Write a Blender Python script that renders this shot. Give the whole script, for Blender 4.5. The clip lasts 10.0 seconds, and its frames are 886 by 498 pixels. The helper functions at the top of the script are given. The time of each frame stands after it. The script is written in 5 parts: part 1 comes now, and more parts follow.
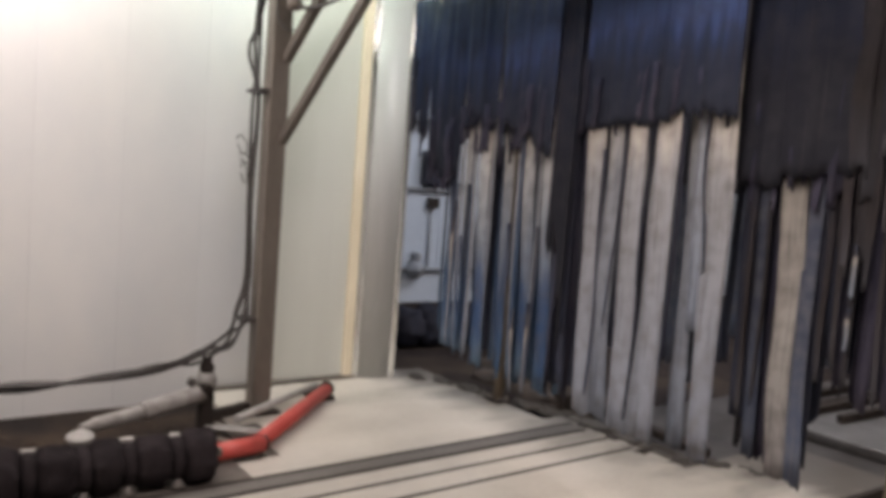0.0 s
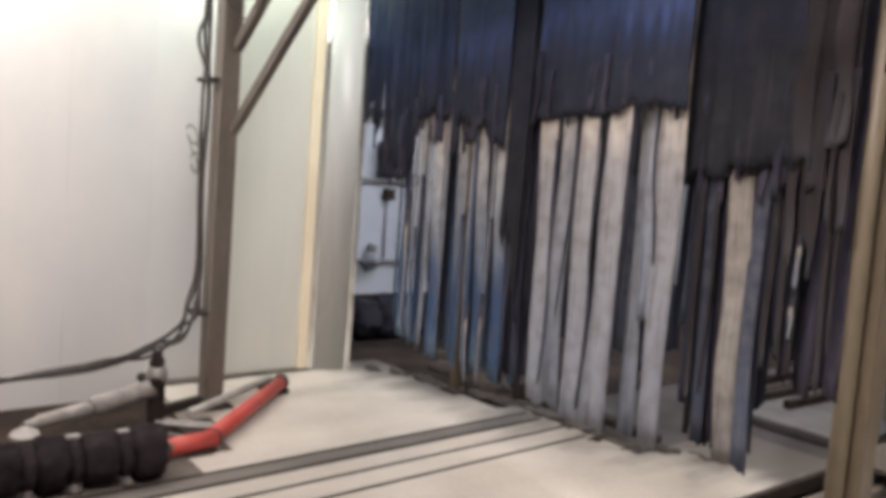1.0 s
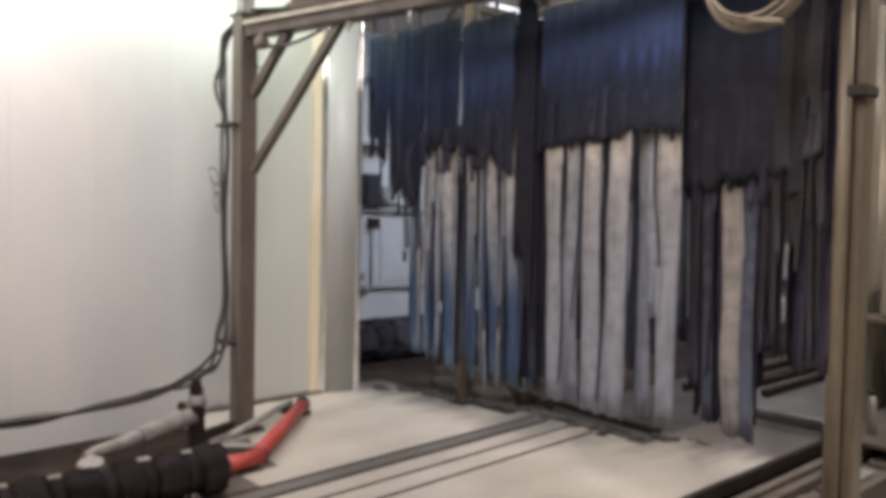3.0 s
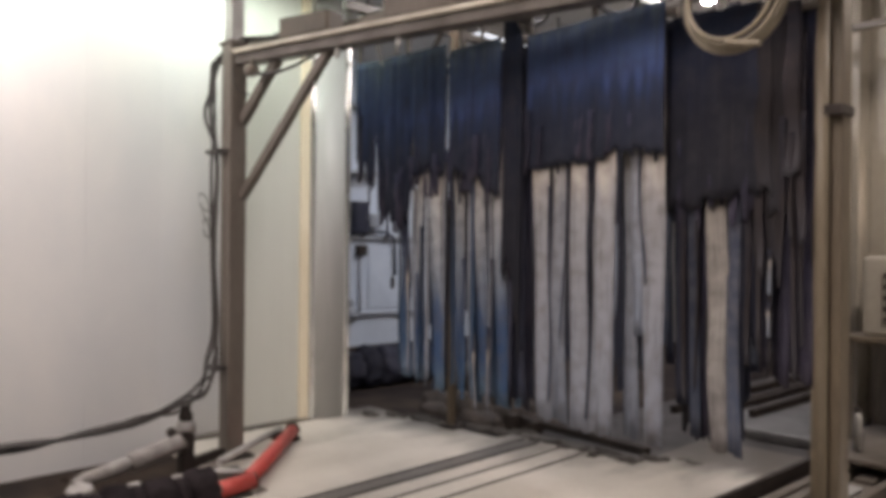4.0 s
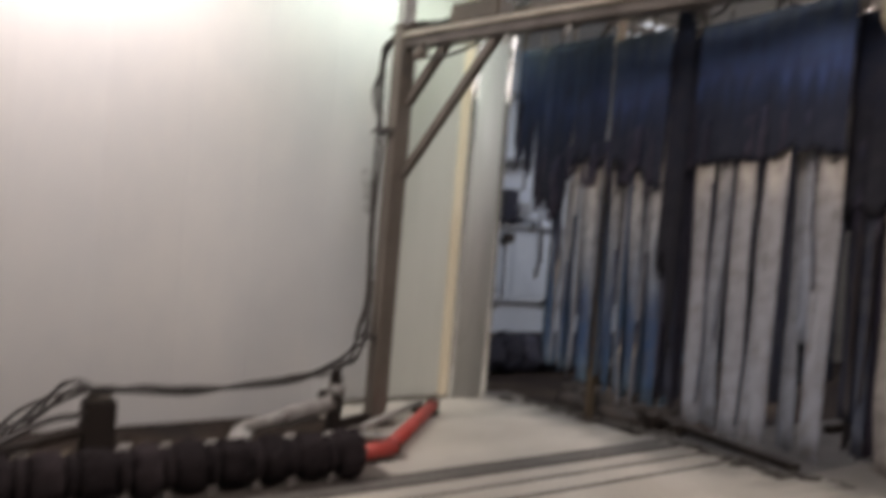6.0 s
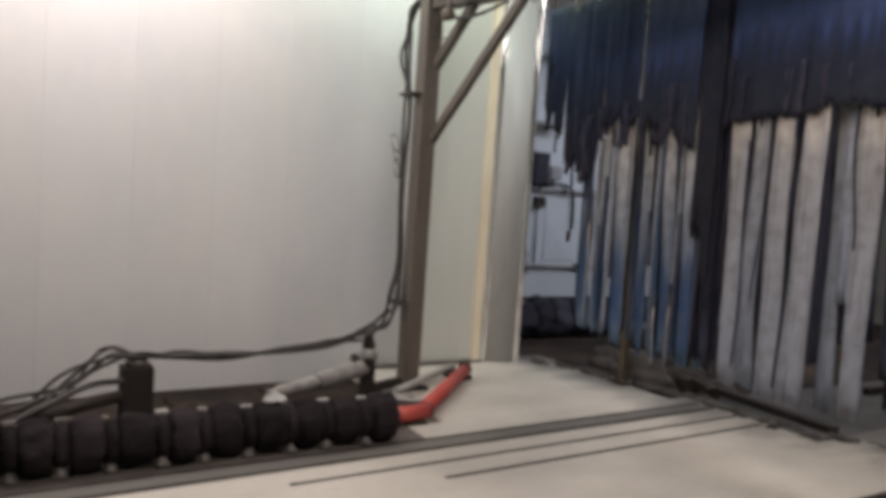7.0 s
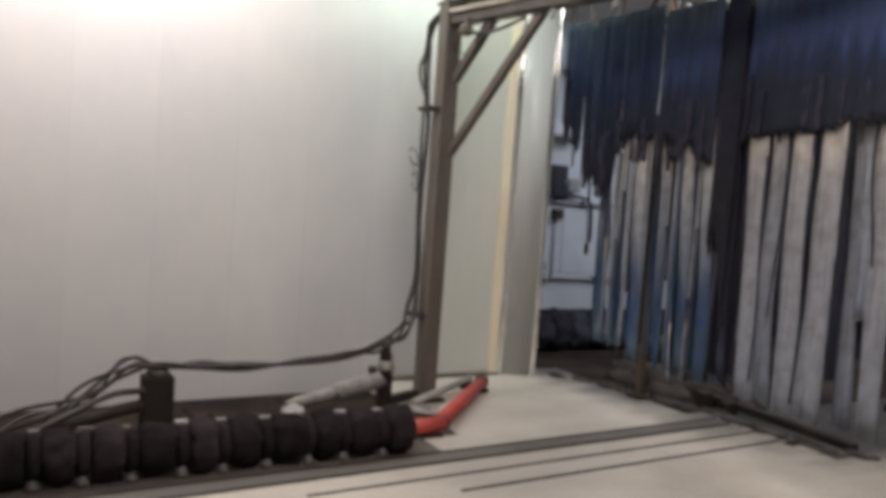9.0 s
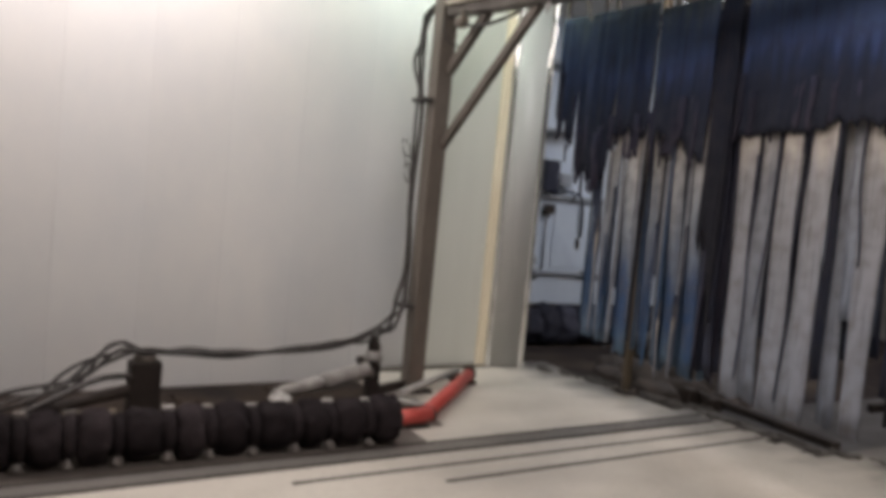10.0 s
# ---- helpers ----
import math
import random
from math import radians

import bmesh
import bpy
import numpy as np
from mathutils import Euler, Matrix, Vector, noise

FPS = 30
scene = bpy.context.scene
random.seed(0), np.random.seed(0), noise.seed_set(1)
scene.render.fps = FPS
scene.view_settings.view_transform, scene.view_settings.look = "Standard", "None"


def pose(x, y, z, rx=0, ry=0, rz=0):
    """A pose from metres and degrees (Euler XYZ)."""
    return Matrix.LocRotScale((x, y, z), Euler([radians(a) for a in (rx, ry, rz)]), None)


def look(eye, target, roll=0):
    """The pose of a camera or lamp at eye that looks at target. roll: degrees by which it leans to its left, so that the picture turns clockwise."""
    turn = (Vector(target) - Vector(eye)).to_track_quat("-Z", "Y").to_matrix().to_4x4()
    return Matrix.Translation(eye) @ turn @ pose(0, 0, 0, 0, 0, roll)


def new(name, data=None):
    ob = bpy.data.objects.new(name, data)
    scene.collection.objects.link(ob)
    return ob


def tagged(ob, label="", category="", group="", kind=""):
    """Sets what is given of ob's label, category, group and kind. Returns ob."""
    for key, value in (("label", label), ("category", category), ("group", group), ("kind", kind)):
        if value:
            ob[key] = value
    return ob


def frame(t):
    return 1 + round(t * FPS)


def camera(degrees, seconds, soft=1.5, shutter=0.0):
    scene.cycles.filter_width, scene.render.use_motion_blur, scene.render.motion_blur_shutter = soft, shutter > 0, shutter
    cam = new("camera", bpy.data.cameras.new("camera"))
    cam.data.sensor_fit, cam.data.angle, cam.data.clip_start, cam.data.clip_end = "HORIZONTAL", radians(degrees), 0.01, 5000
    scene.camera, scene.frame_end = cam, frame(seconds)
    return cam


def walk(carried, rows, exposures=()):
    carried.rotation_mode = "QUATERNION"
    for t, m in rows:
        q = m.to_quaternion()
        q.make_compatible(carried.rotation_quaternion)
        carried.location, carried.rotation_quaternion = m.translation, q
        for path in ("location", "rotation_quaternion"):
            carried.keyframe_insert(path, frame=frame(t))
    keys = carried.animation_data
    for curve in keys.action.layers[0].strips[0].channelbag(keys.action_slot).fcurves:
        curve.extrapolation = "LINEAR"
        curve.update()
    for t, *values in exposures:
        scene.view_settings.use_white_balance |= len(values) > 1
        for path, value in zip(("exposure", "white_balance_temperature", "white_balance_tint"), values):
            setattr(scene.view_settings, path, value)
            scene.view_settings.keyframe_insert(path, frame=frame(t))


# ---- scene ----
cam = camera(59.0, 10.0, soft=5.0, shutter=1.0)
PATH = [
    (0, (0.392, 1.759, 1.432), (-1.239, 2.907, 1.292), 4.3),
    (0.5, (0.408, 1.783, 1.453), (-1.212, 2.944, 1.289), 4.8),
    (1, (0.397, 1.782, 1.434), (-1.169, 3.016, 1.279), 4.3),
    (1.5, (0.416, 1.731, 1.403), (-1.2, 2.907, 1.326), 3.7),
    (1.8, (0.395, 1.591, 1.36), (-1.108, 2.91, 1.394), 5.5),
    (2, (0.411, 1.357, 1.352), (-0.998, 2.776, 1.361), 3.9),
    (2.2, (0.428, 1.251, 1.364), (-1.073, 2.553, 1.126), 0.6),
    (2.5, (0.429, 1.241, 1.34), (-1.078, 2.534, 1.106), 1.2),
    (2.7, (0.453, 1.196, 1.379), (-1.03, 2.531, 1.235), 0.7),
    (3, (0.47, 1.217, 1.401), (-1.016, 2.553, 1.322), 1.1),
    (3.2, (0.449, 1.203, 1.421), (-0.987, 2.593, 1.336), 1.7),
    (4.3, (0.503, 1.173, 1.338), (-0.97, 2.526, 1.351), 0.3),
    (4.5, (0.503, 1.184, 1.353), (-0.96, 2.547, 1.337), 0.6),
    (5, (0.499, 1.192, 1.373), (-0.952, 2.568, 1.313), 1.5),
    (5.5, (0.471, 1.087, 1.345), (-1.037, 2.399, 1.298), 2.7),
    (6, (0.488, 1.079, 1.311), (-1.192, 2.164, 1.273), 4.8),
    (6.2, (0.467, 1.096, 1.279), (-1.22, 2.165, 1.157), 5.5),
    (7.3, (0.471, 1.102, 1.313), (-1.25, 2.113, 1.188), 3.7),
    (7.5, (0.495, 1.084, 1.326), (-1.229, 2.092, 1.216), 4.4),
    (8, (0.497, 1.072, 1.328), (-1.269, 2.006, 1.238), 4.5),
    (8.5, (0.503, 1.082, 1.314), (-1.239, 2.057, 1.198), 4.9),
    (9, (0.5, 1.091, 1.314), (-1.241, 2.069, 1.208), 4.2),
    (9.5, (0.541, 1.104, 1.322), (-1.206, 2.075, 1.252), 3.9),
    (10, (0.509, 1.091, 1.31), (-1.22, 2.09, 1.187), 5.5),
]
walk(cam, [(t, look(eye, target, roll)) for t, eye, target, roll in PATH],
     exposures=[(0, 0.28, 6600, 14.5), (0.5, 0.4, 6600, 14.5), (1.0, 0.6, 6600, 14.5), (1.5, 0.42, 6600, 14.5), (2.0, 0.3, 6600, 14.5), (2.5, 0.48, 6600, 14.5), (3.0, 0.3, 6600, 14.5), (4.5, 0.14, 6650, 16), (5.1, 0.18, 6650, 16),
                (5.5, 0.28, 6650, 16), (6.0, -0.22, 6600, 14.5), (7.5, -0.06, 6500, 12.5), (9.0, -0.1, 6500, 12.5), (9.5, -0.22, 6500, 12.5), (10, -0.12, 6500, 12.5)])

# ---------------------------------------------------------------- light
world = bpy.data.worlds.new("world")
scene.world = world
world.use_nodes = True
world.node_tree.nodes["Background"].inputs[0].default_value = (0.75, 0.85, 1.0, 1)
world.node_tree.nodes["Background"].inputs[1].default_value = 0.1


def area(name, eye, target, sx, sy, power, col):
    data = bpy.data.lights.new(name, "AREA")
    data.shape, data.size, data.size_y = "RECTANGLE", sx, sy
    data.energy, data.color = power, col
    ob = new(name, data)
    down = (Vector(target) - Vector(eye)).normalized()
    across = (Vector((1, 0, 0)) - down * down.x).normalized()
    along = (-down).cross(across)
    ob.matrix_world = Matrix.Translation(eye) @ Matrix((across, along, -down)).transposed().to_4x4()
    return ob


# unseen ceiling lamps: by the white wall, by the arch, over the lane, in the tunnel
LAMPS = [
    ("lamp_light", (-4.1, 1.1, 3.28), (-4.5, 1.1, 0.0), 0.2, 2.8, 61, (1.0, 0.92, 0.89)),
    ("lamp_light", (-4.3, 3.75, 3.28), (-4.6, 3.8, 0.0), 0.16, 1.7, 16, (0.84, 1.0, 0.88)),
    ("lamp_light", (-1.1, 2.85, 3.28), (-1.15, 2.95, 0.0), 1.0, 2.2, 94, (1.0, 0.92, 0.885)),
    # added to brighten the tunnel's side wall
    ("lamp_light", (-4.6, 7.0, 3.28), (-5.2, 7.0, 0.0), 0.3, 1.6, 29, (0.86, 0.92, 1.0)),
    # added to brighten the floor under and behind the front curtain
    ("lamp_light", (-2.6, 4.92, 3.28), (-2.6, 4.92, 0.0), 2.6, 0.2, 34, (0.97, 0.95, 0.95)),
    ("lamp_light", (-0.2, 6.2, 3.28), (-0.3, 6.4, 0.0), 0.3, 1.4, 72, (1.0, 0.91, 0.82)),
    # added to brighten the floor island, kept hidden behind the curtains
    ("lamp_light", (-3.6, 8.7, 3.28), (-3.2, 8.7, 0.0), 0.3, 1.6, 60, (0.95, 0.95, 1.0)),
]
for lamp in LAMPS:
    area(*lamp)

# ---------------------------------------------------------------- materials


def rgb(c, k=1.0):
    return (c[0] * k, c[1] * k, c[2] * k, 1)


def mat(name, c1, c2=None, rough=0.6, metal=0.0, scale=6.0, fine=60.0, bump=0.15, stain=None, stain_amount=0.5, stretch=(1, 1, 1), rand=0.0, spec=0.5, across=False):
    """Two-scale noise between c1 and c2, a stain layer, fine bump and uneven gloss. across: the pattern runs on from piece to piece."""
    m = bpy.data.materials.new(name)
    m.use_nodes = True
    nt = m.node_tree
    bsdf = nt.nodes["Principled BSDF"]
    co = nt.nodes.new("ShaderNodeTexCoord")
    mp = nt.nodes.new("ShaderNodeMapping")
    mp.inputs["Scale"].default_value = stretch
    nt.links.new(nt.nodes.new("ShaderNodeNewGeometry").outputs["Position"] if across else co.outputs["Object"], mp.inputs[0])
    big = nt.nodes.new("ShaderNodeTexNoise")
    big.inputs["Scale"].default_value, big.inputs["Detail"].default_value = scale, 5
    small = nt.nodes.new("ShaderNodeTexNoise")
    small.inputs["Scale"].default_value, small.inputs["Detail"].default_value = fine, 4
    nt.links.new(mp.outputs[0], big.inputs["Vector"])
    nt.links.new(mp.outputs[0], small.inputs["Vector"])
    mix = nt.nodes.new("ShaderNodeMix")
    mix.data_type = "RGBA"
    mix.inputs[6].default_value = rgb(c1)
    mix.inputs[7].default_value = rgb(c2 or c1, 1.0 if c2 else 0.75)
    ramp = nt.nodes.new("ShaderNodeMapRange")
    ramp.inputs["From Min"].default_value, ramp.inputs["From Max"].default_value = 0.32, 0.68
    add = nt.nodes.new("ShaderNodeMath")
    add.operation = "MULTIPLY_ADD"
    add.inputs[1].default_value = 0.35
    nt.links.new(small.outputs[0], add.inputs[0])
    half = nt.nodes.new("ShaderNodeMath")
    half.operation = "MULTIPLY_ADD"
    half.inputs[1].default_value, half.inputs[2].default_value = 0.82, -0.08
    nt.links.new(big.outputs[0], half.inputs[0])
    nt.links.new(half.outputs[0], add.inputs[2])
    nt.links.new(add.outputs[0], ramp.inputs[0])
    nt.links.new(ramp.outputs[0], mix.inputs[0])
    out = mix.outputs[2]
    if stain:
        sn = nt.nodes.new("ShaderNodeTexNoise")
        sn.inputs["Scale"].default_value, sn.inputs["Detail"].default_value = scale * 0.37, 7
        nt.links.new(mp.outputs[0], sn.inputs["Vector"])
        sr = nt.nodes.new("ShaderNodeMapRange")
        sr.inputs["From Min"].default_value, sr.inputs["From Max"].default_value = 0.52, 0.72
        sr.inputs["To Max"].default_value = stain_amount
        nt.links.new(sn.outputs[0], sr.inputs[0])
        m2 = nt.nodes.new("ShaderNodeMix")
        m2.data_type = "RGBA"
        m2.inputs[7].default_value = rgb(stain)
        nt.links.new(out, m2.inputs[6])
        nt.links.new(sr.outputs[0], m2.inputs[0])
        out = m2.outputs[2]
    if rand:
        info = nt.nodes.new("ShaderNodeObjectInfo")
        hs = nt.nodes.new("ShaderNodeHueSaturation")
        rr = nt.nodes.new("ShaderNodeMapRange")
        rr.inputs["To Min"].default_value, rr.inputs["To Max"].default_value = 1 - rand, 1 + rand
        nt.links.new(info.outputs["Random"], rr.inputs[0])
        nt.links.new(rr.outputs[0], hs.inputs["Value"])
        nt.links.new(out, hs.inputs["Color"])
        out = hs.outputs[0]
    nt.links.new(out, bsdf.inputs["Base Color"])
    rg = nt.nodes.new("ShaderNodeMapRange")
    rg.inputs["To Min"].default_value, rg.inputs["To Max"].default_value = max(0.03, rough - 0.12), min(1.0, rough + 0.12)
    nt.links.new(big.outputs[0], rg.inputs[0])
    nt.links.new(rg.outputs[0], bsdf.inputs["Roughness"])
    bsdf.inputs["Metallic"].default_value = metal
    bsdf.inputs["Specular IOR Level"].default_value = spec
    bp = nt.nodes.new("ShaderNodeBump")
    bp.inputs["Strength"].default_value, bp.inputs["Distance"].default_value = bump, 0.01
    nt.links.new(small.outputs[0], bp.inputs["Height"])
    nt.links.new(bp.outputs[0], bsdf.inputs["Normal"])
    return m


def cloth(name, stops, mottle, mottle_col, rough=0.8, streak=0.35, low=0.8, high=1.15, wet=(0.02, 0.022, 0.03), wet_amount=0.6, wet_from=0.55):
    """Cloth coloured along its length: colours from the lower end (0) to the top (1), with streaks and mottling."""
    m = bpy.data.materials.new(name)
    m.use_nodes = True
    nt = m.node_tree
    bsdf = nt.nodes["Principled BSDF"]
    co = nt.nodes.new("ShaderNodeTexCoord")
    sep = nt.nodes.new("ShaderNodeSeparateXYZ")
    nt.links.new(co.outputs["Generated"], sep.inputs[0])
    mp = nt.nodes.new("ShaderNodeMapping")
    mp.inputs["Scale"].default_value = (22, 22, 2.2)
    nt.links.new(co.outputs["Object"], mp.inputs[0])
    n1 = nt.nodes.new("ShaderNodeTexNoise")
    n1.inputs["Scale"].default_value, n1.inputs["Detail"].default_value = 1.0, 6
    nt.links.new(mp.outputs[0], n1.inputs["Vector"])
    n2 = nt.nodes.new("ShaderNodeTexNoise")
    n2.inputs["Scale"].default_value, n2.inputs["Detail"].default_value = 13, 6
    nt.links.new(co.outputs["Object"], n2.inputs["Vector"])
    wob = nt.nodes.new("ShaderNodeMath")
    wob.operation = "MULTIPLY_ADD"
    wob.inputs[1].default_value = streak
    nt.links.new(n1.outputs[0], wob.inputs[0])
    off = nt.nodes.new("ShaderNodeMath")
    off.operation = "SUBTRACT"
    off.inputs[1].default_value = streak * 0.5
    nt.links.new(sep.outputs[2], off.inputs[0])
    nt.links.new(off.outputs[0], wob.inputs[2])
    ramp = nt.nodes.new("ShaderNodeValToRGB")
    while len(ramp.color_ramp.elements) < len(stops):
        ramp.color_ramp.elements.new(0.5)
    for e, (p, c) in zip(ramp.color_ramp.elements, stops):
        e.position, e.color = p, rgb(c)
    nt.links.new(wob.outputs[0], ramp.inputs[0])
    mr = nt.nodes.new("ShaderNodeMapRange")
    mr.inputs["From Min"].default_value, mr.inputs["From Max"].default_value = 0.42, 0.74
    mr.inputs["To Max"].default_value = mottle
    nt.links.new(n2.outputs[0], mr.inputs[0])
    mix = nt.nodes.new("ShaderNodeMix")
    mix.data_type = "RGBA"
    mix.inputs[7].default_value = rgb(mottle_col)
    nt.links.new(mr.outputs[0], mix.inputs[0])
    nt.links.new(ramp.outputs[0], mix.inputs[6])
    mp2 = nt.nodes.new("ShaderNodeMapping")
    mp2.inputs["Scale"].default_value = (75, 75, 1.7)
    nt.links.new(co.outputs["Object"], mp2.inputs[0])
    n3 = nt.nodes.new("ShaderNodeTexNoise")
    n3.inputs["Scale"].default_value, n3.inputs["Detail"].default_value = 1.0, 5
    nt.links.new(mp2.outputs[0], n3.inputs["Vector"])
    wr = nt.nodes.new("ShaderNodeMapRange")
    wr.inputs["From Min"].default_value, wr.inputs["From Max"].default_value = wet_from, wet_from + 0.13
    wr.inputs["To Max"].default_value = wet_amount
    nt.links.new(n3.outputs[0], wr.inputs[0])
    mixw = nt.nodes.new("ShaderNodeMix")
    mixw.data_type = "RGBA"
    mixw.inputs[7].default_value = rgb(wet)
    nt.links.new(wr.outputs[0], mixw.inputs[0])
    nt.links.new(mix.outputs[2], mixw.inputs[6])
    info = nt.nodes.new("ShaderNodeObjectInfo")
    rr = nt.nodes.new("ShaderNodeMapRange")
    rr.inputs["To Min"].default_value, rr.inputs["To Max"].default_value = low, high
    nt.links.new(info.outputs["Random"], rr.inputs[0])
    hs = nt.nodes.new("ShaderNodeHueSaturation")
    nt.links.new(rr.outputs[0], hs.inputs["Value"])
    nt.links.new(mixw.outputs[2], hs.inputs["Color"])
    nt.links.new(hs.outputs[0], bsdf.inputs["Base Color"])
    bsdf.inputs["Roughness"].default_value = rough
    bsdf.inputs["Specular IOR Level"].default_value = 0.12
    bp = nt.nodes.new("ShaderNodeBump")
    bp.inputs["Strength"].default_value, bp.inputs["Distance"].default_value = 0.5, 0.006
    nt.links.new(n1.outputs[0], bp.inputs["Height"])
    nt.links.new(bp.outputs[0], bsdf.inputs["Normal"])
    return m


def glow(name, col, power):
    m = bpy.data.materials.new(name)
    m.use_nodes = True
    b = m.node_tree.nodes["Principled BSDF"]
    b.inputs["Base Color"].default_value = rgb(col)
    b.inputs["Emission Color"].default_value = rgb(col)
    b.inputs["Emission Strength"].default_value = power
    return m


WHITE = mat("white_wall_panel", (0.785, 0.765, 0.74), (0.715, 0.712, 0.708), rough=0.46, scale=1.5, fine=9, bump=0.03, stain=(0.55, 0.57, 0.595), stain_amount=0.55, stretch=(1, 0.9, 0.55), rand=0.015, across=True)
PANEL = mat("grey_white_panel", (0.48, 0.48, 0.465), (0.41, 0.412, 0.40), rough=0.3, scale=1.5, fine=14, bump=0.02, stain=(0.42, 0.40, 0.37), stain_amount=0.4, stretch=(1, 1, 0.2))
LITLIP = mat("worn_lit_lip", (0.62, 0.58, 0.49), (0.46, 0.42, 0.34), rough=0.5, scale=7, fine=40, bump=0.1, stain=(0.16, 0.13, 0.10), stain_amount=0.7)
CREAM = mat("cream_trim", (0.86, 0.77, 0.60), (0.78, 0.68, 0.50), rough=0.45, scale=5, fine=30, bump=0.05, stain=(0.4, 0.33, 0.22), stretch=(1, 1, 0.3))
FARWALL = mat("blue_white_wall", (0.60, 0.66, 0.74), (0.50, 0.56, 0.65), rough=0.5, scale=1.2, fine=12, bump=0.05, stain=(0.36, 0.4, 0.46), stain_amount=0.5)
CONCRETE = mat("wet_concrete", (0.64, 0.61, 0.56), (0.50, 0.475, 0.435), rough=0.42, scale=1.9, fine=26, bump=0.12, stain=(0.27, 0.255, 0.235), stain_amount=0.75, stretch=(1, 0.6, 1))
DARKCON = mat("dark_wet_concrete", (0.26, 0.245, 0.225), (0.16, 0.148, 0.136), rough=0.35, scale=2.2, fine=30, bump=0.2, stain=(0.30, 0.285, 0.26), stain_amount=0.6)
GRIME = mat("black_grime", (0.046, 0.036, 0.031), (0.025, 0.020, 0.018), rough=0.6, scale=4, fine=40, bump=0.4, stain=(0.065, 0.052, 0.042), stain_amount=0.5, spec=0.2)
GUTTER = mat("gutter_sludge", (0.052, 0.036, 0.026), (0.020, 0.0145, 0.012), rough=0.75, scale=5, fine=45, bump=0.8, stain=(0.012, 0.010, 0.010), stain_amount=0.8, spec=0.12)
GREYBOARD = mat("grey_green_board", (0.61, 0.615, 0.562), (0.575, 0.58, 0.528), rough=0.42, scale=1.4, fine=11, bump=0.04, stain=(0.48, 0.455, 0.40), stain_amount=0.5, stretch=(1, 1, 0.2))
WETSHADE = mat("brown_grey_wet_shade", (0.155, 0.135, 0.118), (0.075, 0.062, 0.054), rough=0.6, scale=6, fine=50, bump=0.3, stain=(0.05, 0.041, 0.036), stain_amount=0.7, stretch=(1, 0.4, 1))
FOOT = mat("brown_foot_dirt", (0.11, 0.09, 0.07), (0.05, 0.04, 0.032), rough=0.6, scale=9, fine=60, bump=0.5, stain=(0.04, 0.032, 0.028), stain_amount=0.7)
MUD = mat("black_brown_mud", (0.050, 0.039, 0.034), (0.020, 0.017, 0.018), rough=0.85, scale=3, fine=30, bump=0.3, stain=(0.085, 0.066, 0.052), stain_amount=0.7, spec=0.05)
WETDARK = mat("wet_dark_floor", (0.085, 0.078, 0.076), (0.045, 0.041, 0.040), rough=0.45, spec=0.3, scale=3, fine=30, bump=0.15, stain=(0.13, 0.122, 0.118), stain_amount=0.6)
WETGREY = mat("wet_grey_floor", (0.19, 0.185, 0.185), (0.10, 0.097, 0.097), rough=0.45, spec=0.3, scale=3, fine=30, bump=0.15, stain=(0.08, 0.072, 0.066), stain_amount=0.7)
STEEL = mat("grimy_steel", (0.20, 0.172, 0.145), (0.125, 0.107, 0.09), rough=0.5, metal=0.25, scale=5, fine=50, bump=0.15, stain=(0.13, 0.098, 0.07), stain_amount=0.7, stretch=(1, 1, 0.3))
DARKSTEEL = mat("dark_wet_steel", (0.14, 0.125, 0.11), (0.08, 0.07, 0.06), rough=0.5, metal=0.2, scale=7, fine=50, bump=0.15, stain=(0.05, 0.04, 0.035), stain_amount=0.6)
GALV = mat("galvanised_steel", (0.46, 0.45, 0.43), (0.32, 0.31, 0.29), rough=0.45, metal=0.3, scale=6, fine=45, bump=0.12, stain=(0.18, 0.16, 0.14), stain_amount=0.5)
DRAIN = mat("dull_drain_steel", (0.185, 0.17, 0.155), (0.12, 0.11, 0.10), rough=0.5, metal=0.1, scale=4, fine=40, bump=0.12, stain=(0.13, 0.12, 0.11), stain_amount=0.6, stretch=(1, 0.3, 1))
TAN = mat("tan_painted_steel", (0.15, 0.118, 0.08), (0.095, 0.074, 0.05), rough=0.45, scale=5, fine=40, bump=0.12, stain=(0.10, 0.07, 0.045), stain_amount=0.6, stretch=(1, 1, 0.3))
BROWN = mat("brown_grimy_paint", (0.105, 0.076, 0.048), (0.07, 0.052, 0.035), rough=0.5, scale=6, fine=45, bump=0.15, stain=(0.05, 0.038, 0.028), stain_amount=0.7, stretch=(1, 1, 0.3))
BRACE = mat("dark_grimy_brace", (0.155, 0.132, 0.112), (0.105, 0.09, 0.076), rough=0.5, metal=0.2, scale=5, fine=50, bump=0.15, stain=(0.10, 0.08, 0.06), stain_amount=0.6)
TANPIPE = mat("tan_pipe_paint", (0.225, 0.185, 0.13), (0.16, 0.128, 0.088), rough=0.45, scale=5, fine=40, bump=0.12, stain=(0.12, 0.09, 0.06), stain_amount=0.6, stretch=(1, 1, 0.3))
BEIGE = mat("beige_cabinet_paint", (0.40, 0.365, 0.305), (0.31, 0.28, 0.235), rough=0.45, scale=2, fine=25, bump=0.06, stain=(0.2, 0.18, 0.15))
RUBBER = mat("black_foam_rubber", (0.034, 0.027, 0.029), (0.020, 0.016, 0.0175), rough=0.9, scale=14, fine=90, bump=0.8, rand=0.35, spec=0.08)
PALE = mat("pale_plastic", (0.46, 0.44, 0.41), (0.32, 0.305, 0.285), rough=0.4, scale=8, fine=60, bump=0.1, stain=(0.15, 0.14, 0.13), stain_amount=0.6)
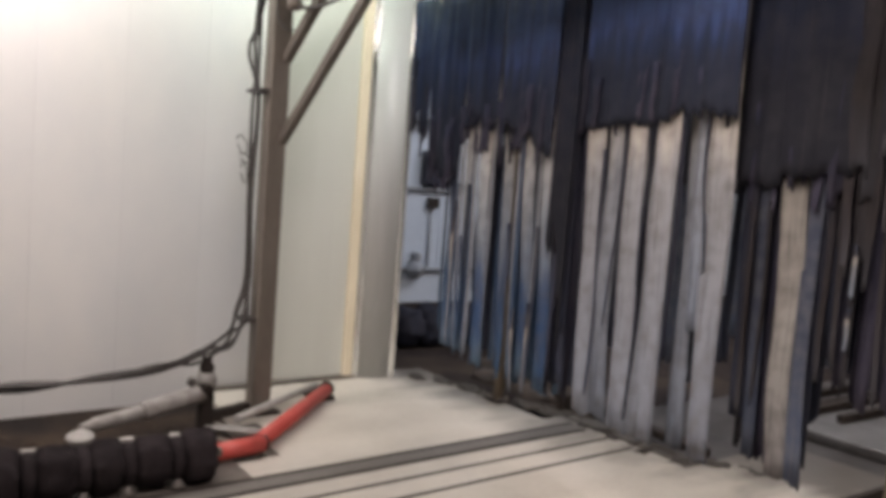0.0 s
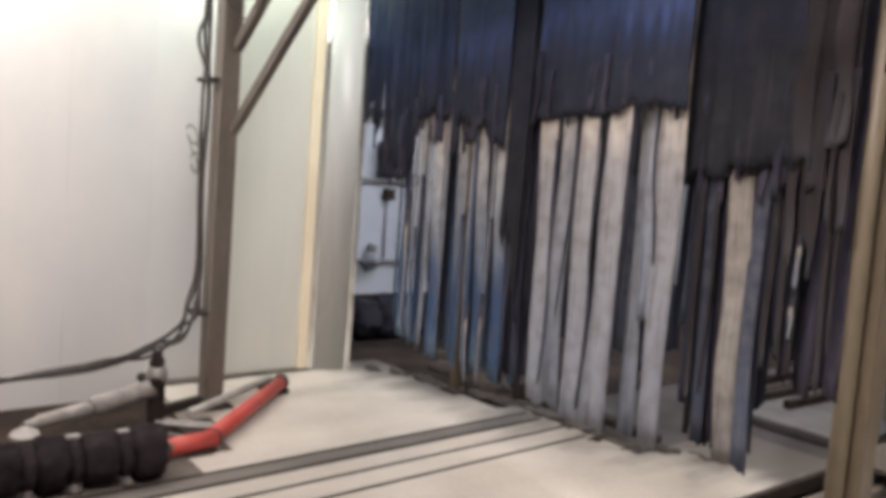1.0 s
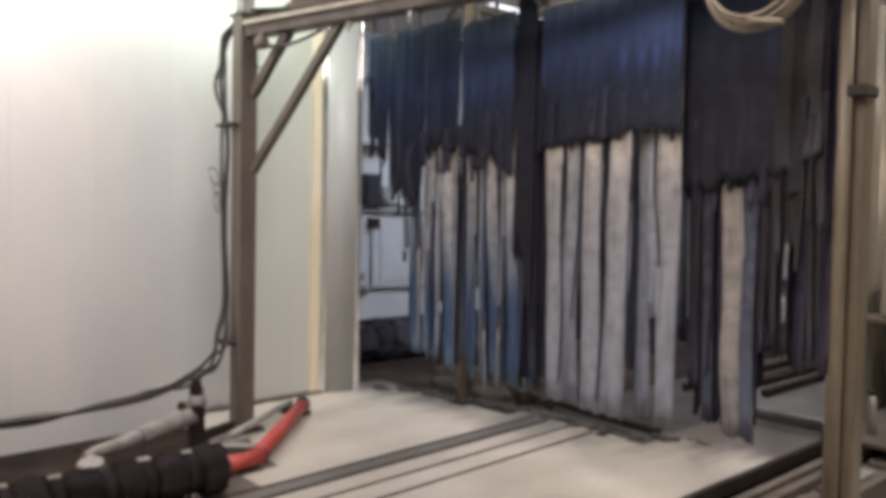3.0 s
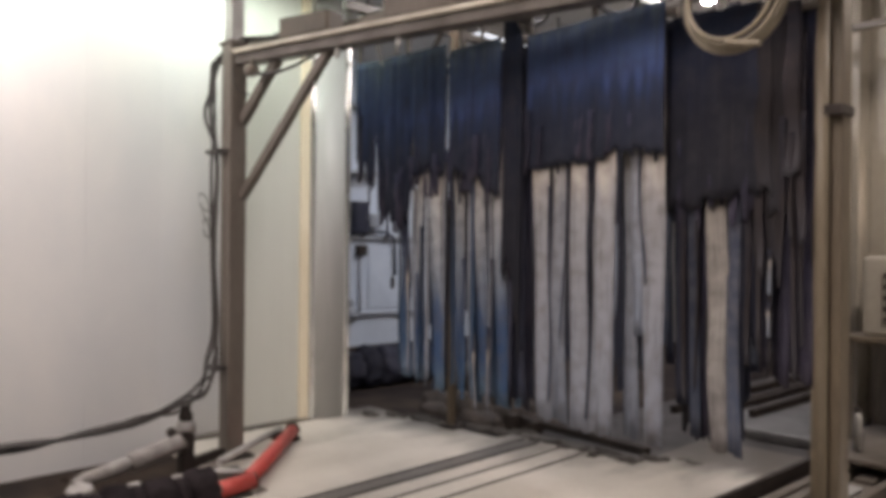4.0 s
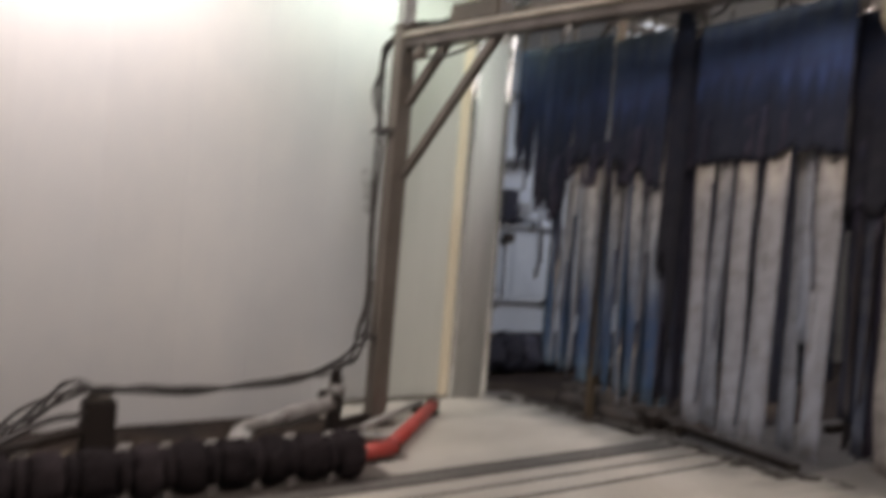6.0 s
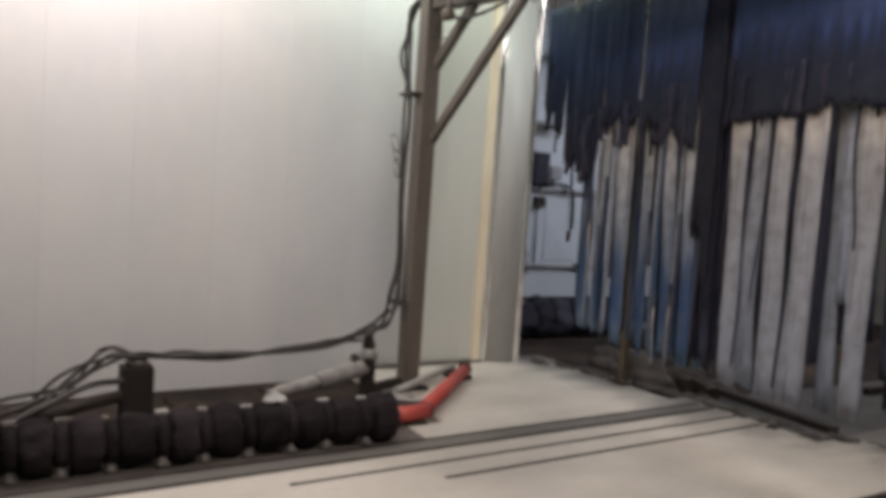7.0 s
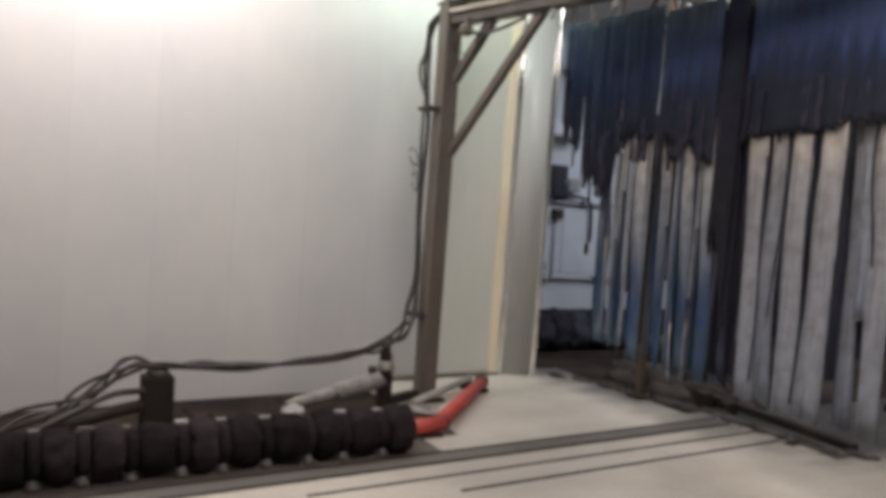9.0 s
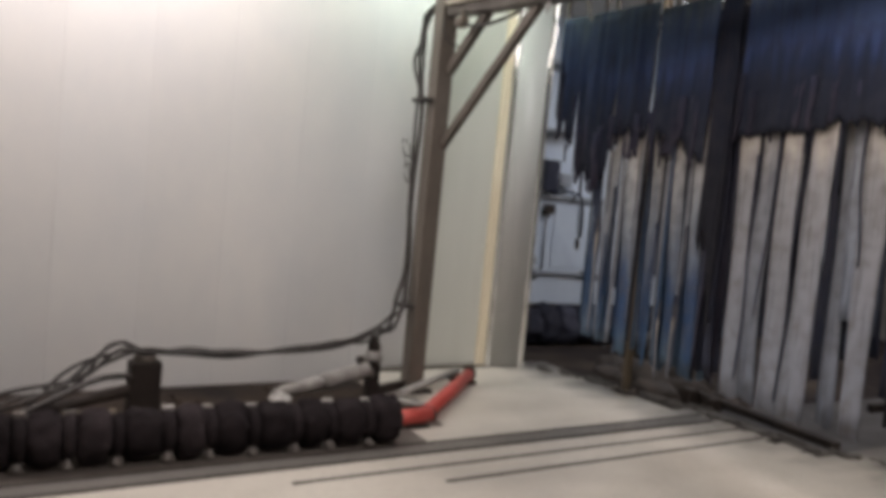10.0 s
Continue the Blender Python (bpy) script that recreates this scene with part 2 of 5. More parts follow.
CYL = mat("white_cylinder_paint", (0.40, 0.38, 0.36), (0.24, 0.225, 0.21), rough=0.5, scale=14, fine=60, bump=0.12, stain=(0.16, 0.14, 0.12), stain_amount=0.8)
CLIPFOOT = mat("dull_clip_metal", (0.15, 0.13, 0.115), (0.08, 0.07, 0.063), rough=0.5, scale=12, fine=60, bump=0.1, stain=(0.08, 0.07, 0.06), stain_amount=0.7)
RED = mat("red_paint", (0.56, 0.085, 0.068), (0.44, 0.065, 0.052), rough=0.5, scale=7, fine=60, bump=0.08, stain=(0.36, 0.04, 0.03), stain_amount=0.5)
YELLOW = mat("yellow_paint", (0.55, 0.36, 0.08), (0.4, 0.26, 0.06), rough=0.5, scale=9, fine=60, bump=0.15, stain=(0.15, 0.1, 0.05))
BLACK = mat("black_cable_sheath", (0.028, 0.024, 0.023), (0.06, 0.051, 0.047), rough=0.5, scale=12, fine=60, bump=0.1)
NAVY = mat("navy_enamel", (0.022, 0.026, 0.05), (0.014, 0.017, 0.032), rough=0.4, scale=6, fine=50, bump=0.08)
GREYBOX = mat("grey_enamel", (0.34, 0.36, 0.40), (0.26, 0.28, 0.31), rough=0.4, scale=6, fine=50, bump=0.08)
HOSE = mat("tan_rubber_hose", (0.19, 0.16, 0.11), (0.12, 0.10, 0.068), rough=0.5, scale=9, fine=60, bump=0.1, rand=0.1)
CEIL = mat("ceiling_board", (0.74, 0.72, 0.68), (0.64, 0.62, 0.58), rough=0.7, scale=2, fine=20, bump=0.08)
DIRT = mat("wet_dirt", (0.032, 0.026, 0.021), (0.055, 0.045, 0.036), rough=0.7, scale=20, fine=120, bump=0.6)

C_LIGHT = cloth("worn_pale_cloth", [(0.0, (0.24, 0.264, 0.317)), (0.3, (0.266, 0.277, 0.311)), (0.56, (0.30, 0.297, 0.307)), (0.66, (0.462, 0.4235, 0.3762)), (0.73, (0.418, 0.374, 0.3245)), (0.8, (0.066, 0.062, 0.07)), (1.0, (0.0308, 0.0377, 0.0593))], 0.6, (0.14, 0.122, 0.112), streak=0.18, low=0.84, high=1.1, wet=(0.095, 0.092, 0.098), wet_amount=0.55, wet_from=0.53)
C_GREY = cloth("worn_blue_grey_cloth", [(0.0, (0.1904, 0.2184, 0.2688)), (0.3, (0.224, 0.2408, 0.2744)), (0.56, (0.2464, 0.252, 0.2688)), (0.66, (0.3808, 0.3562, 0.3304)), (0.73, (0.336, 0.3024, 0.2744)), (0.8, (0.06, 0.057, 0.066)), (1.0, (0.0308, 0.0377, 0.0593))], 0.6, (0.10, 0.095, 0.10), streak=0.2, low=0.8, high=1.1, wet=(0.07, 0.075, 0.10), wet_amount=0.6, wet_from=0.52)
C_CREAM = cloth("worn_cream_cloth", [(0.0, (0.2783, 0.2656, 0.2593)), (0.5, (0.3542, 0.3352, 0.31)), (1.0, (0.2656, 0.2404, 0.2088))], 0.6, (0.10, 0.085, 0.075), streak=0.25, wet=(0.09, 0.085, 0.085), wet_amount=0.6, wet_from=0.53)
C_MIX = cloth("half_blue_cloth", [(0.0, (0.095, 0.15, 0.215)), (0.1, (0.030, 0.064, 0.138)), (0.22, (0.042, 0.074, 0.145)), (0.37, (0.2127, 0.2357, 0.2702)), (0.57, (0.3622, 0.3507, 0.3392)), (0.66, (0.3795, 0.345, 0.3047)), (0.74, (0.069, 0.0644, 0.0713)), (1.0, (0.022, 0.024, 0.04))], 0.6, (0.10, 0.098, 0.105), streak=0.34, low=0.75, high=1.2, wet=(0.05, 0.065, 0.11), wet_amount=0.55, wet_from=0.53)
C_BLUE = cloth("faded_blue_cloth", [(0.0, (0.115, 0.18, 0.26)), (0.12, (0.045, 0.09, 0.165)), (0.35, (0.038, 0.074, 0.14)), (0.6, (0.055, 0.066, 0.10)), (1.0, (0.0286, 0.0343, 0.0575))], 0.45, (0.09, 0.115, 0.17), streak=0.4, low=0.45, high=1.45, wet=(0.24, 0.26, 0.31), wet_amount=0.75, wet_from=0.575)
C_DARK = cloth("black_blue_cloth", [(0.0, (0.062, 0.076, 0.112)), (0.3, (0.040, 0.046, 0.066)), (1.0, (0.0274, 0.029, 0.0403))], 0.6, (0.11, 0.11, 0.118), streak=0.45, low=0.7, high=1.4, wet=(0.12, 0.12, 0.13), wet_amount=0.5, wet_from=0.56)
# valance cloths: near-black towards the hem, blue to grey-blue at the top
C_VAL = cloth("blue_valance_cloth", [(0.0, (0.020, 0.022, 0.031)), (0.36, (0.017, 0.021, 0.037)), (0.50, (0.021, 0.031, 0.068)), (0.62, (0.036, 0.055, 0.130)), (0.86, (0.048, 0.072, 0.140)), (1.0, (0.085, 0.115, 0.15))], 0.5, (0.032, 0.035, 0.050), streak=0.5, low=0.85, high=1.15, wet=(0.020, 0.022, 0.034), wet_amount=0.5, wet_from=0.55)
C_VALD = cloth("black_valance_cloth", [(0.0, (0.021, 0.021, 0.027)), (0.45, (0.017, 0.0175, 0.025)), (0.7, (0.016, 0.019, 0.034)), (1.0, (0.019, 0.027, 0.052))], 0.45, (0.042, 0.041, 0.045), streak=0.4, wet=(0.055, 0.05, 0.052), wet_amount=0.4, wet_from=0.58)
C_FRAY = cloth("wet_frayed_cloth", [(0.0, (0.0304, 0.0274, 0.0405)), (0.6, (0.0243, 0.0243, 0.0405)), (1.0, (0.0243, 0.0284, 0.0527))], 0.35, (0.0675, 0.06, 0.069), streak=0.3, low=0.6, high=1.4, wet=(0.0675, 0.0648, 0.0783), wet_amount=0.4, wet_from=0.58)
C_BROWN = cloth("brown_black_cloth", [(0.0, (0.05, 0.049, 0.056)), (0.4, (0.025, 0.021, 0.022)), (1.0, (0.019, 0.0185, 0.025))], 0.5, (0.042, 0.035, 0.033), streak=0.4, low=0.6, high=1.25, wet=(0.09, 0.078, 0.07), wet_amount=0.3, wet_from=0.58)
C_BACK = cloth("dark_navy_cloth", [(0.0, (0.046, 0.053, 0.082)), (0.5, (0.032, 0.033, 0.047)), (1.0, (0.030, 0.032, 0.047))], 0.4, (0.072, 0.067, 0.076), streak=0.4, low=0.6, high=1.3, wet=(0.07, 0.07, 0.083), wet_amount=0.35, wet_from=0.58)

# ---------------------------------------------------------------- building tools


def thing(name, at, label, category, group="", kind=""):
    ob = new(name)
    ob.location = at
    ob.empty_display_size = 0.1
    return tagged(ob, label, category, group, kind)


def origin(parent):
    p, v = parent, Vector((0, 0, 0))
    while p:
        v += p.location
        p = p.parent
    return v


def mesh_of(name, bm, material, smooth=None):
    bmesh.ops.recalc_face_normals(bm, faces=bm.faces)
    if smooth is not None:
        for f in bm.faces:
            f.smooth = smooth
    me = bpy.data.meshes.new(name)
    bm.to_mesh(me)
    bm.free()
    me.materials.append(material)
    return me


def part(name, bm, material, parent, label="", smooth=None):
    """One mesh object under a thing or a part; its bmesh is given in world metres."""
    bmesh.ops.translate(bm, verts=bm.verts, vec=-origin(parent))
    ob = new(name, mesh_of(name, bm, material, smooth))
    ob.parent = parent
    return tagged(ob, label)


def single(name, bm, material, label, category, at=None, kind="", group="", smooth=None):
    if at is not None:
        bmesh.ops.translate(bm, verts=bm.verts, vec=-Vector(at))
    ob = new(name, mesh_of(name, bm, material, smooth))
    if at is not None:
        ob.location = at
    return tagged(ob, label, category, group, kind)


def block(x0, y0, z0, x1, y1, z1, bevel=0.006, bm=None, m=None):
    bm2 = bmesh.new()
    bmesh.ops.create_cube(bm2, size=1, matrix=Matrix.Translation(((x0 + x1) / 2, (y0 + y1) / 2, (z0 + z1) / 2)) @ Matrix.Diagonal((x1 - x0, y1 - y0, z1 - z0, 1)))
    if bevel:
        bmesh.ops.bevel(bm2, geom=bm2.edges[:], offset=bevel, segments=2, affect="EDGES", profile=0.6)
    if m is not None:
        bmesh.ops.transform(bm2, matrix=m, verts=bm2.verts)
    return merge(bm, bm2)


def merge(bm, bm2):
    if bm is None:
        return bm2
    me = bpy.data.meshes.new("tmp")
    bm2.to_mesh(me)
    bm2.free()
    bm.from_mesh(me)
    bpy.data.meshes.remove(me)
    return bm


def bar(p, q, w, h, bevel=0.006, bm=None):
    """A rectangular tube from p to q, w across and h high."""
    p, q = Vector(p), Vector(q)
    d = (q - p).length
    turn = (q - p).to_track_quat("Y", "Z").to_matrix().to_4x4()
    return block(-w / 2, 0, -h / 2, w / 2, d, h / 2, bevel, bm, Matrix.Translation(p) @ turn)


def tube(points, r, sides=12, bm=None, caps=True):
    """A round tube along points, with mitred joints."""
    pts = [Vector(p) for p in points]
    bm2 = bmesh.new()
    rings, up = [], None
    for i, p in enumerate(pts):
        a = (p - pts[i - 1]).normalized() if i else (pts[1] - p).normalized()
        b = (pts[i + 1] - p).normalized() if i < len(pts) - 1 else a
        t = (a + b).normalized()
        if up is None:
            up = t.orthogonal().normalized()
        up = (up - t * up.dot(t)).normalized()
        side = t.cross(up)
        k = r[i] if isinstance(r, (list, tuple)) else r
        k2 = k / max(0.6, math.sqrt(max(0.05, (1 + a.dot(b)) / 2)))
        rings.append([bm2.verts.new(p + (up * math.cos(j * math.tau / sides) + side * math.sin(j * math.tau / sides)) * k2) for j in range(sides)])
    for r0, r1 in zip(rings, rings[1:]):
        for j in range(sides):
            f = bm2.faces.new((r0[j], r0[(j + 1) % sides], r1[(j + 1) % sides], r1[j]))
            f.smooth = True
    if caps:
        bm2.faces.new(rings[0][::-1])
        bm2.faces.new(rings[-1])
    return merge(bm, bm2)


def curve_points(ctrl, n=8):
    """Catmull-Rom through the control points."""
    c = [Vector(p) for p in ctrl]
    c = [c[0] * 2 - c[1]] + c + [c[-1] * 2 - c[-2]]
    out = []
    for i in range(1, len(c) - 2):
        for k in range(n):
            t = k / n
            out.append(0.5 * ((2 * c[i]) + (c[i + 1] - c[i - 1]) * t + (2 * c[i - 1] - 5 * c[i] + 4 * c[i + 1] - c[i + 2]) * t * t + (3 * c[i] - c[i - 1] - 3 * c[i + 1] + c[i + 2]) * t ** 3))
    out.append(c[-2])
    return out


def ribbon(x, y, top, bottom, w, seed, sway=0.03, twist=14.0, lean=0.0, taper=1.0, ragged=0.03, bulge=0.005):
    """A hanging strip of felt cloth 7 mm thick: it wavers, twists and curls, and its lower end is frayed."""
    rnd = random.Random(seed)
    n, cols = 16, 5
    ph = [rnd.uniform(0, 6.28) for _ in range(6)]
    bm = bmesh.new()
    front, back = [], []
    for i in range(n + 1):
        s = i / n
        z = top + (bottom - top) * s
        cx = x + lean * s + sway * s * math.sin(1.9 * s * 2 + ph[0]) + min(0.05 * w, 0.004) * math.sin(9 * s + ph[1])
        cy = y + sway * s * math.sin(2.2 * s + ph[2]) + min(0.07 * w, 0.007) * math.sin(11 * s + ph[3])
        a = radians(twist) * s * math.sin(2.4 * s + ph[4])
        ww = w * (1 + (taper - 1) * s) * (1 + min(0.06, 0.005 / w) * math.sin(14 * s + ph[5]) + min(0.025, 0.0025 / w) * rnd.uniform(-1, 1))
        fr, bk = [], []
        for j in range(cols):
            u = j / (cols - 1) - 0.5
            zz = z
            if i == n:
                zz += rnd.uniform(-ragged, ragged)
            elif i == 0:
                zz += 0
            off = bulge * math.cos(u * math.pi) * math.sin(3 * s + ph[1]) * 1.5
            px = cx + ww * u * math.cos(a) - off * math.sin(a)
            py = cy + ww * u * math.sin(a) + off * math.cos(a)
            nx, ny = -math.sin(a) * 0.0035, math.cos(a) * 0.0035
            fr.append(bm.verts.new((px - nx, py - ny, zz)))
            bk.append(bm.verts.new((px + nx, py + ny, zz)))
        front.append(fr)
        back.append(bk)
    for i in range(n):
        for j in range(cols - 1):
            bm.faces.new((front[i][j], front[i + 1][j], front[i + 1][j + 1], front[i][j + 1]))
            bm.faces.new((back[i][j], back[i][j + 1], back[i + 1][j + 1], back[i + 1][j]))
        for j in (0, cols - 1):
            bm.faces.new((front[i][j], back[i][j], back[i + 1][j], front[i + 1][j]))
    for rows in (0, n):
        for j in range(cols - 1):
            bm.faces.new((front[rows][j], front[rows][j + 1], back[rows][j + 1], back[rows][j]))
    for f in bm.faces:
        f.smooth = True
    return bm


def disc_profile(prof, p, axis, sides=28, bm=None, wobble=0.0, seed=0):
    """A turned body along axis from p: prof is a list of (along, radius)."""
    rnd = random.Random(seed)
    bm2 = bmesh.new()
    t = Vector(axis).normalized()
    up = t.orthogonal().normalized()
    sd = t.cross(up)
    rings = []
    jit = [1 + rnd.uniform(-wobble, wobble) for _ in range(sides)]
    for a, r in prof:
        rings.append([bm2.verts.new(Vector(p) + t * a + (up * math.cos(j * math.tau / sides) + sd * math.sin(j * math.tau / sides)) * r * jit[j]) for j in range(sides)])
    for r0, r1 in zip(rings, rings[1:]):
        for j in range(sides):
            f = bm2.faces.new((r0[j], r0[(j + 1) % sides], r1[(j + 1) % sides], r1[j]))
            f.smooth = True
    bm2.faces.new(rings[0][::-1])
    bm2.faces.new(rings[-1])
    return merge(bm, bm2)


# ---------------------------------------------------------------- structure
WX = -4.68        # face of the white wall
LANE = -1.62      # edge of the lane floor
SLOTS = [(-3.215, -3.18, -0.6, 5.42), (-3.075, -3.04, 0.0, 5.4), (-2.885, -2.86, 2.3, 5.4), (-2.69, -2.665, 3.0, 5.42)]


def skew(bm):
    """The drain lines run three degrees askew to the lane's edge."""
    for v in bm.verts:
        if -3.3 < v.co.x < -2.0:
            v.co.x -= 0.052 * (v.co.y - 5.4)
    return bm


def wall_line(bm):
    """The white wall runs parallel to the drains, not to the trench."""
    for v in bm.verts:
        v.co.x -= 0.052 * (v.co.y - 2.6)
    return bm


def lane_floor():
    """The concrete lane, with narrow drain slots let into it."""
    bm = bmesh.new()
    xs = sorted({-3.35, -2.3, LANE, *[s[0] for s in SLOTS], *[s[1] for s in SLOTS]})
    ys = sorted({-1.6, 3.45, 5.47, 6.45, *[s[2] for s in SLOTS], *[s[3] for s in SLOTS]})
    for xa, xb in zip(xs, xs[1:]):
        for ya, yb in zip(ys, ys[1:]):
            if xb <= -2.29 and ya > 5.46:
                continue
            slot = any(abs(xa - s[0]) < 1e-6 and ya >= s[2] - 1e-6 and yb <= s[3] + 1e-6 for s in SLOTS)
            zt = -0.03 if slot else 0.0
            block(xa, ya, -0.35, xb, yb, zt, 0, bm)
    block(-4.85, 3.45, -0.35, -3.35, 5.3, 0, 0, bm)
    bmesh.ops.remove_doubles(bm, verts=bm.verts, dist=1e-5)
    return skew(bm)


def dirty_concrete():
    """The lane's concrete, with black-brown dirt washed against its far edge and under the curtain."""
    m = mat("dirty_wet_concrete", (0.605, 0.562, 0.497), (0.465, 0.427, 0.372), rough=0.42, scale=2.3, fine=38, bump=0.2, stain=(0.29, 0.27, 0.245), stain_amount=0.75, stretch=(1, 0.6, 1))
    nt = m.node_tree
    bsdf = nt.nodes["Principled BSDF"]
    old = bsdf.inputs["Base Color"].links[0].from_socket
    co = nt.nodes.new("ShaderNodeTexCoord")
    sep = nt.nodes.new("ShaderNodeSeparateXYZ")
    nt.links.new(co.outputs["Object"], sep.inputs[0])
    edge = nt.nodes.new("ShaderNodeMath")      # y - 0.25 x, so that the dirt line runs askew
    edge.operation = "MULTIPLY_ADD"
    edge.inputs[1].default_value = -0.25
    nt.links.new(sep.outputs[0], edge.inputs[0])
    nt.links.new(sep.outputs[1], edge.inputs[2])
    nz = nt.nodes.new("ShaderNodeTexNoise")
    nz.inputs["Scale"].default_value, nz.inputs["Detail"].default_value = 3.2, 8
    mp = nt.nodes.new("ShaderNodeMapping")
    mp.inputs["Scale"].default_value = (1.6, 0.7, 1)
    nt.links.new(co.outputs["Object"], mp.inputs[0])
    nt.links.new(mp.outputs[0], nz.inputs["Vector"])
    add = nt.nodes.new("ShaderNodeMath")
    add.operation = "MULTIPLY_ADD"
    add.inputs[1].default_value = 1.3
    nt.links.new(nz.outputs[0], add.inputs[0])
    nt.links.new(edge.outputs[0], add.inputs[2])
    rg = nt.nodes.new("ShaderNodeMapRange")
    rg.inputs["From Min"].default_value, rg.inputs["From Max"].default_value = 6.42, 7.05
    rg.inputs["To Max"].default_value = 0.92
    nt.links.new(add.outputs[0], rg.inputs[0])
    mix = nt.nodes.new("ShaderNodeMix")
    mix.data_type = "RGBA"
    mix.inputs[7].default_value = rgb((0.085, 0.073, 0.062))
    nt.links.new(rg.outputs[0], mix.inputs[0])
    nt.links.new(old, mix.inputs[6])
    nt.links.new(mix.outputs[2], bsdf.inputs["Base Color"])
    return m


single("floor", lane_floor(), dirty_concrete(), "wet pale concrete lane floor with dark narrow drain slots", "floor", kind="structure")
# black strips fill the slots to give the dark a deep slot would have
for k, (xa, xb, ya, yb) in enumerate(SLOTS):
    single("joint_strip", skew(block(xa, ya, -0.03, xb, yb, 0.003, 0.002)), GRIME, "narrow black strip filling a drain slot, in place of the slot's inner shade", "trim", kind="structure")
single("drain_cover", skew(block(-3.178, 0.0, -0.1, -3.077, 5.4, 0.004, 0.003)), DRAIN, "grey steel drain cover let into the lane floor", "drain cover", kind="structure")


def drain_side():
    bm = block(-3.348, -1.5, -0.1, -3.22, 3.2, 0.003, 0.003)
    for v in bm.verts:
        if v.co.x > -3.28:
            v.co.x -= 0.052 * (v.co.y - 5.4)
    return bm


# its brown-grey holds both the wet strip and the shadow of the brush
single("drain_edge", drain_side(), WETSHADE, "wet brown-grey strip beside the tyre brush, brush shadow in its colour", "drain cover", kind="structure")
single("floor_gutter", block(-4.85, -1.6, -0.35, -3.35, 3.45, -0.06, 0), GUTTER, "black grimy gutter floor along the white wall", "floor", kind="structure")
single("floor_trench", block(-1.62, -1.6, -0.5, -0.72, 12, -0.13, 0), DARKCON, "dark wet bottom of the conveyor trench", "floor", kind="structure")
single("floor_walkway", block(-0.72, -1.6, -0.35, 1.6, 12, 0.0, 0), CONCRETE, "pale concrete walkway beside the conveyor", "floor", kind="structure")
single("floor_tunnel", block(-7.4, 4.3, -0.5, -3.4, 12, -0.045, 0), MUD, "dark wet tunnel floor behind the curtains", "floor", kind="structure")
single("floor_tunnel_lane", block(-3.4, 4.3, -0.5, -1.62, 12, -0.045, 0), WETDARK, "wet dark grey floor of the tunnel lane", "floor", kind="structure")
single("floor_island", block(-2.7, 6.85, -0.045, -1.75, 11.5, 0.03, 0.02), WETGREY, "low wet concrete island in the tunnel floor", "floor", kind="structure")

# white wall, with the boards that face it
wall_west = single("wall_west", wall_line(block(-4.9, -1.6, -0.35, WX - 0.012, 4.3, 3.4, 0)), WHITE, "white wall clad in tall plastic boards", "wall", kind="structure")
single("wall_west_end", wall_line(block(-4.9, 4.3, -0.35, WX - 0.013, 4.9, 3.4, 0)), PANEL, "grey-white wall end beside the opening", "wall", kind="structure")
single("trim", wall_line(block(WX - 0.012, 4.546, 0.0, WX + 0.03, 4.625, 3.4, 0.006)), CREAM, "cream vertical corner trim, worn", "trim", kind="structure")


def bar_panel():
    """The end panel, turned out a little from the wall and bowed."""
    bm = bmesh.new()
    n = 14
    rows = []
    for i in range(n + 1):
        u = i / n
        bow = 0.034 * math.sin(math.pi * u) - 0.012
        rows.append([bm.verts.new((x, 0.31 * u, z)) for x, z in ((bow + 0.024, 0.0), (bow + 0.024, 3.4), (-0.03, 3.4), (-0.03, 0.0))])
    for a, b in zip(rows, rows[1:]):
        for k in range(4):
            f = bm.faces.new((a[k], b[k], b[(k + 1) % 4], a[(k + 1) % 4]))
            f.smooth = k == 0
    bm.faces.new(rows[0])
    bm.faces.new(rows[-1][::-1])
    bmesh.ops.transform(bm, matrix=Matrix.Translation((-4.768, 4.622, 0)) @ Matrix.Rotation(radians(-16), 4, "Z"), verts=bm.verts)
    return bm


single("trim_panel", bar_panel(), PANEL, "glossy grey-white metal panel at the wall end", "trim", kind="structure")
CHROME = mat("polished_edge", (0.78, 0.78, 0.76), (0.72, 0.72, 0.70), rough=0.1, metal=0.9, scale=6, fine=40, bump=0.0)


def bead(x, y, half, turn):
    """A tall polished strip with a flat-oval section."""
    bm = tube([(0, 0, 0.0), (0, 0, 3.4)], half, 24, caps=False)
    bmesh.ops.transform(bm, matrix=Matrix.Translation((x, y, 0)) @ Matrix.Rotation(radians(turn), 4, "Z") @ Matrix.Diagonal((0.22, 1, 1, 1)), verts=bm.verts)
    return bm


single("trim_bead", bead(-4.742, 4.641, 0.024, -28), CHROME, "rounded edge bead between trim and panel", "trim", kind="structure")
single("trim_corner_bead", bead(-4.662, 4.912, 0.024, -28), CHROME, "rounded corner bead at the wall end", "trim", kind="structure")


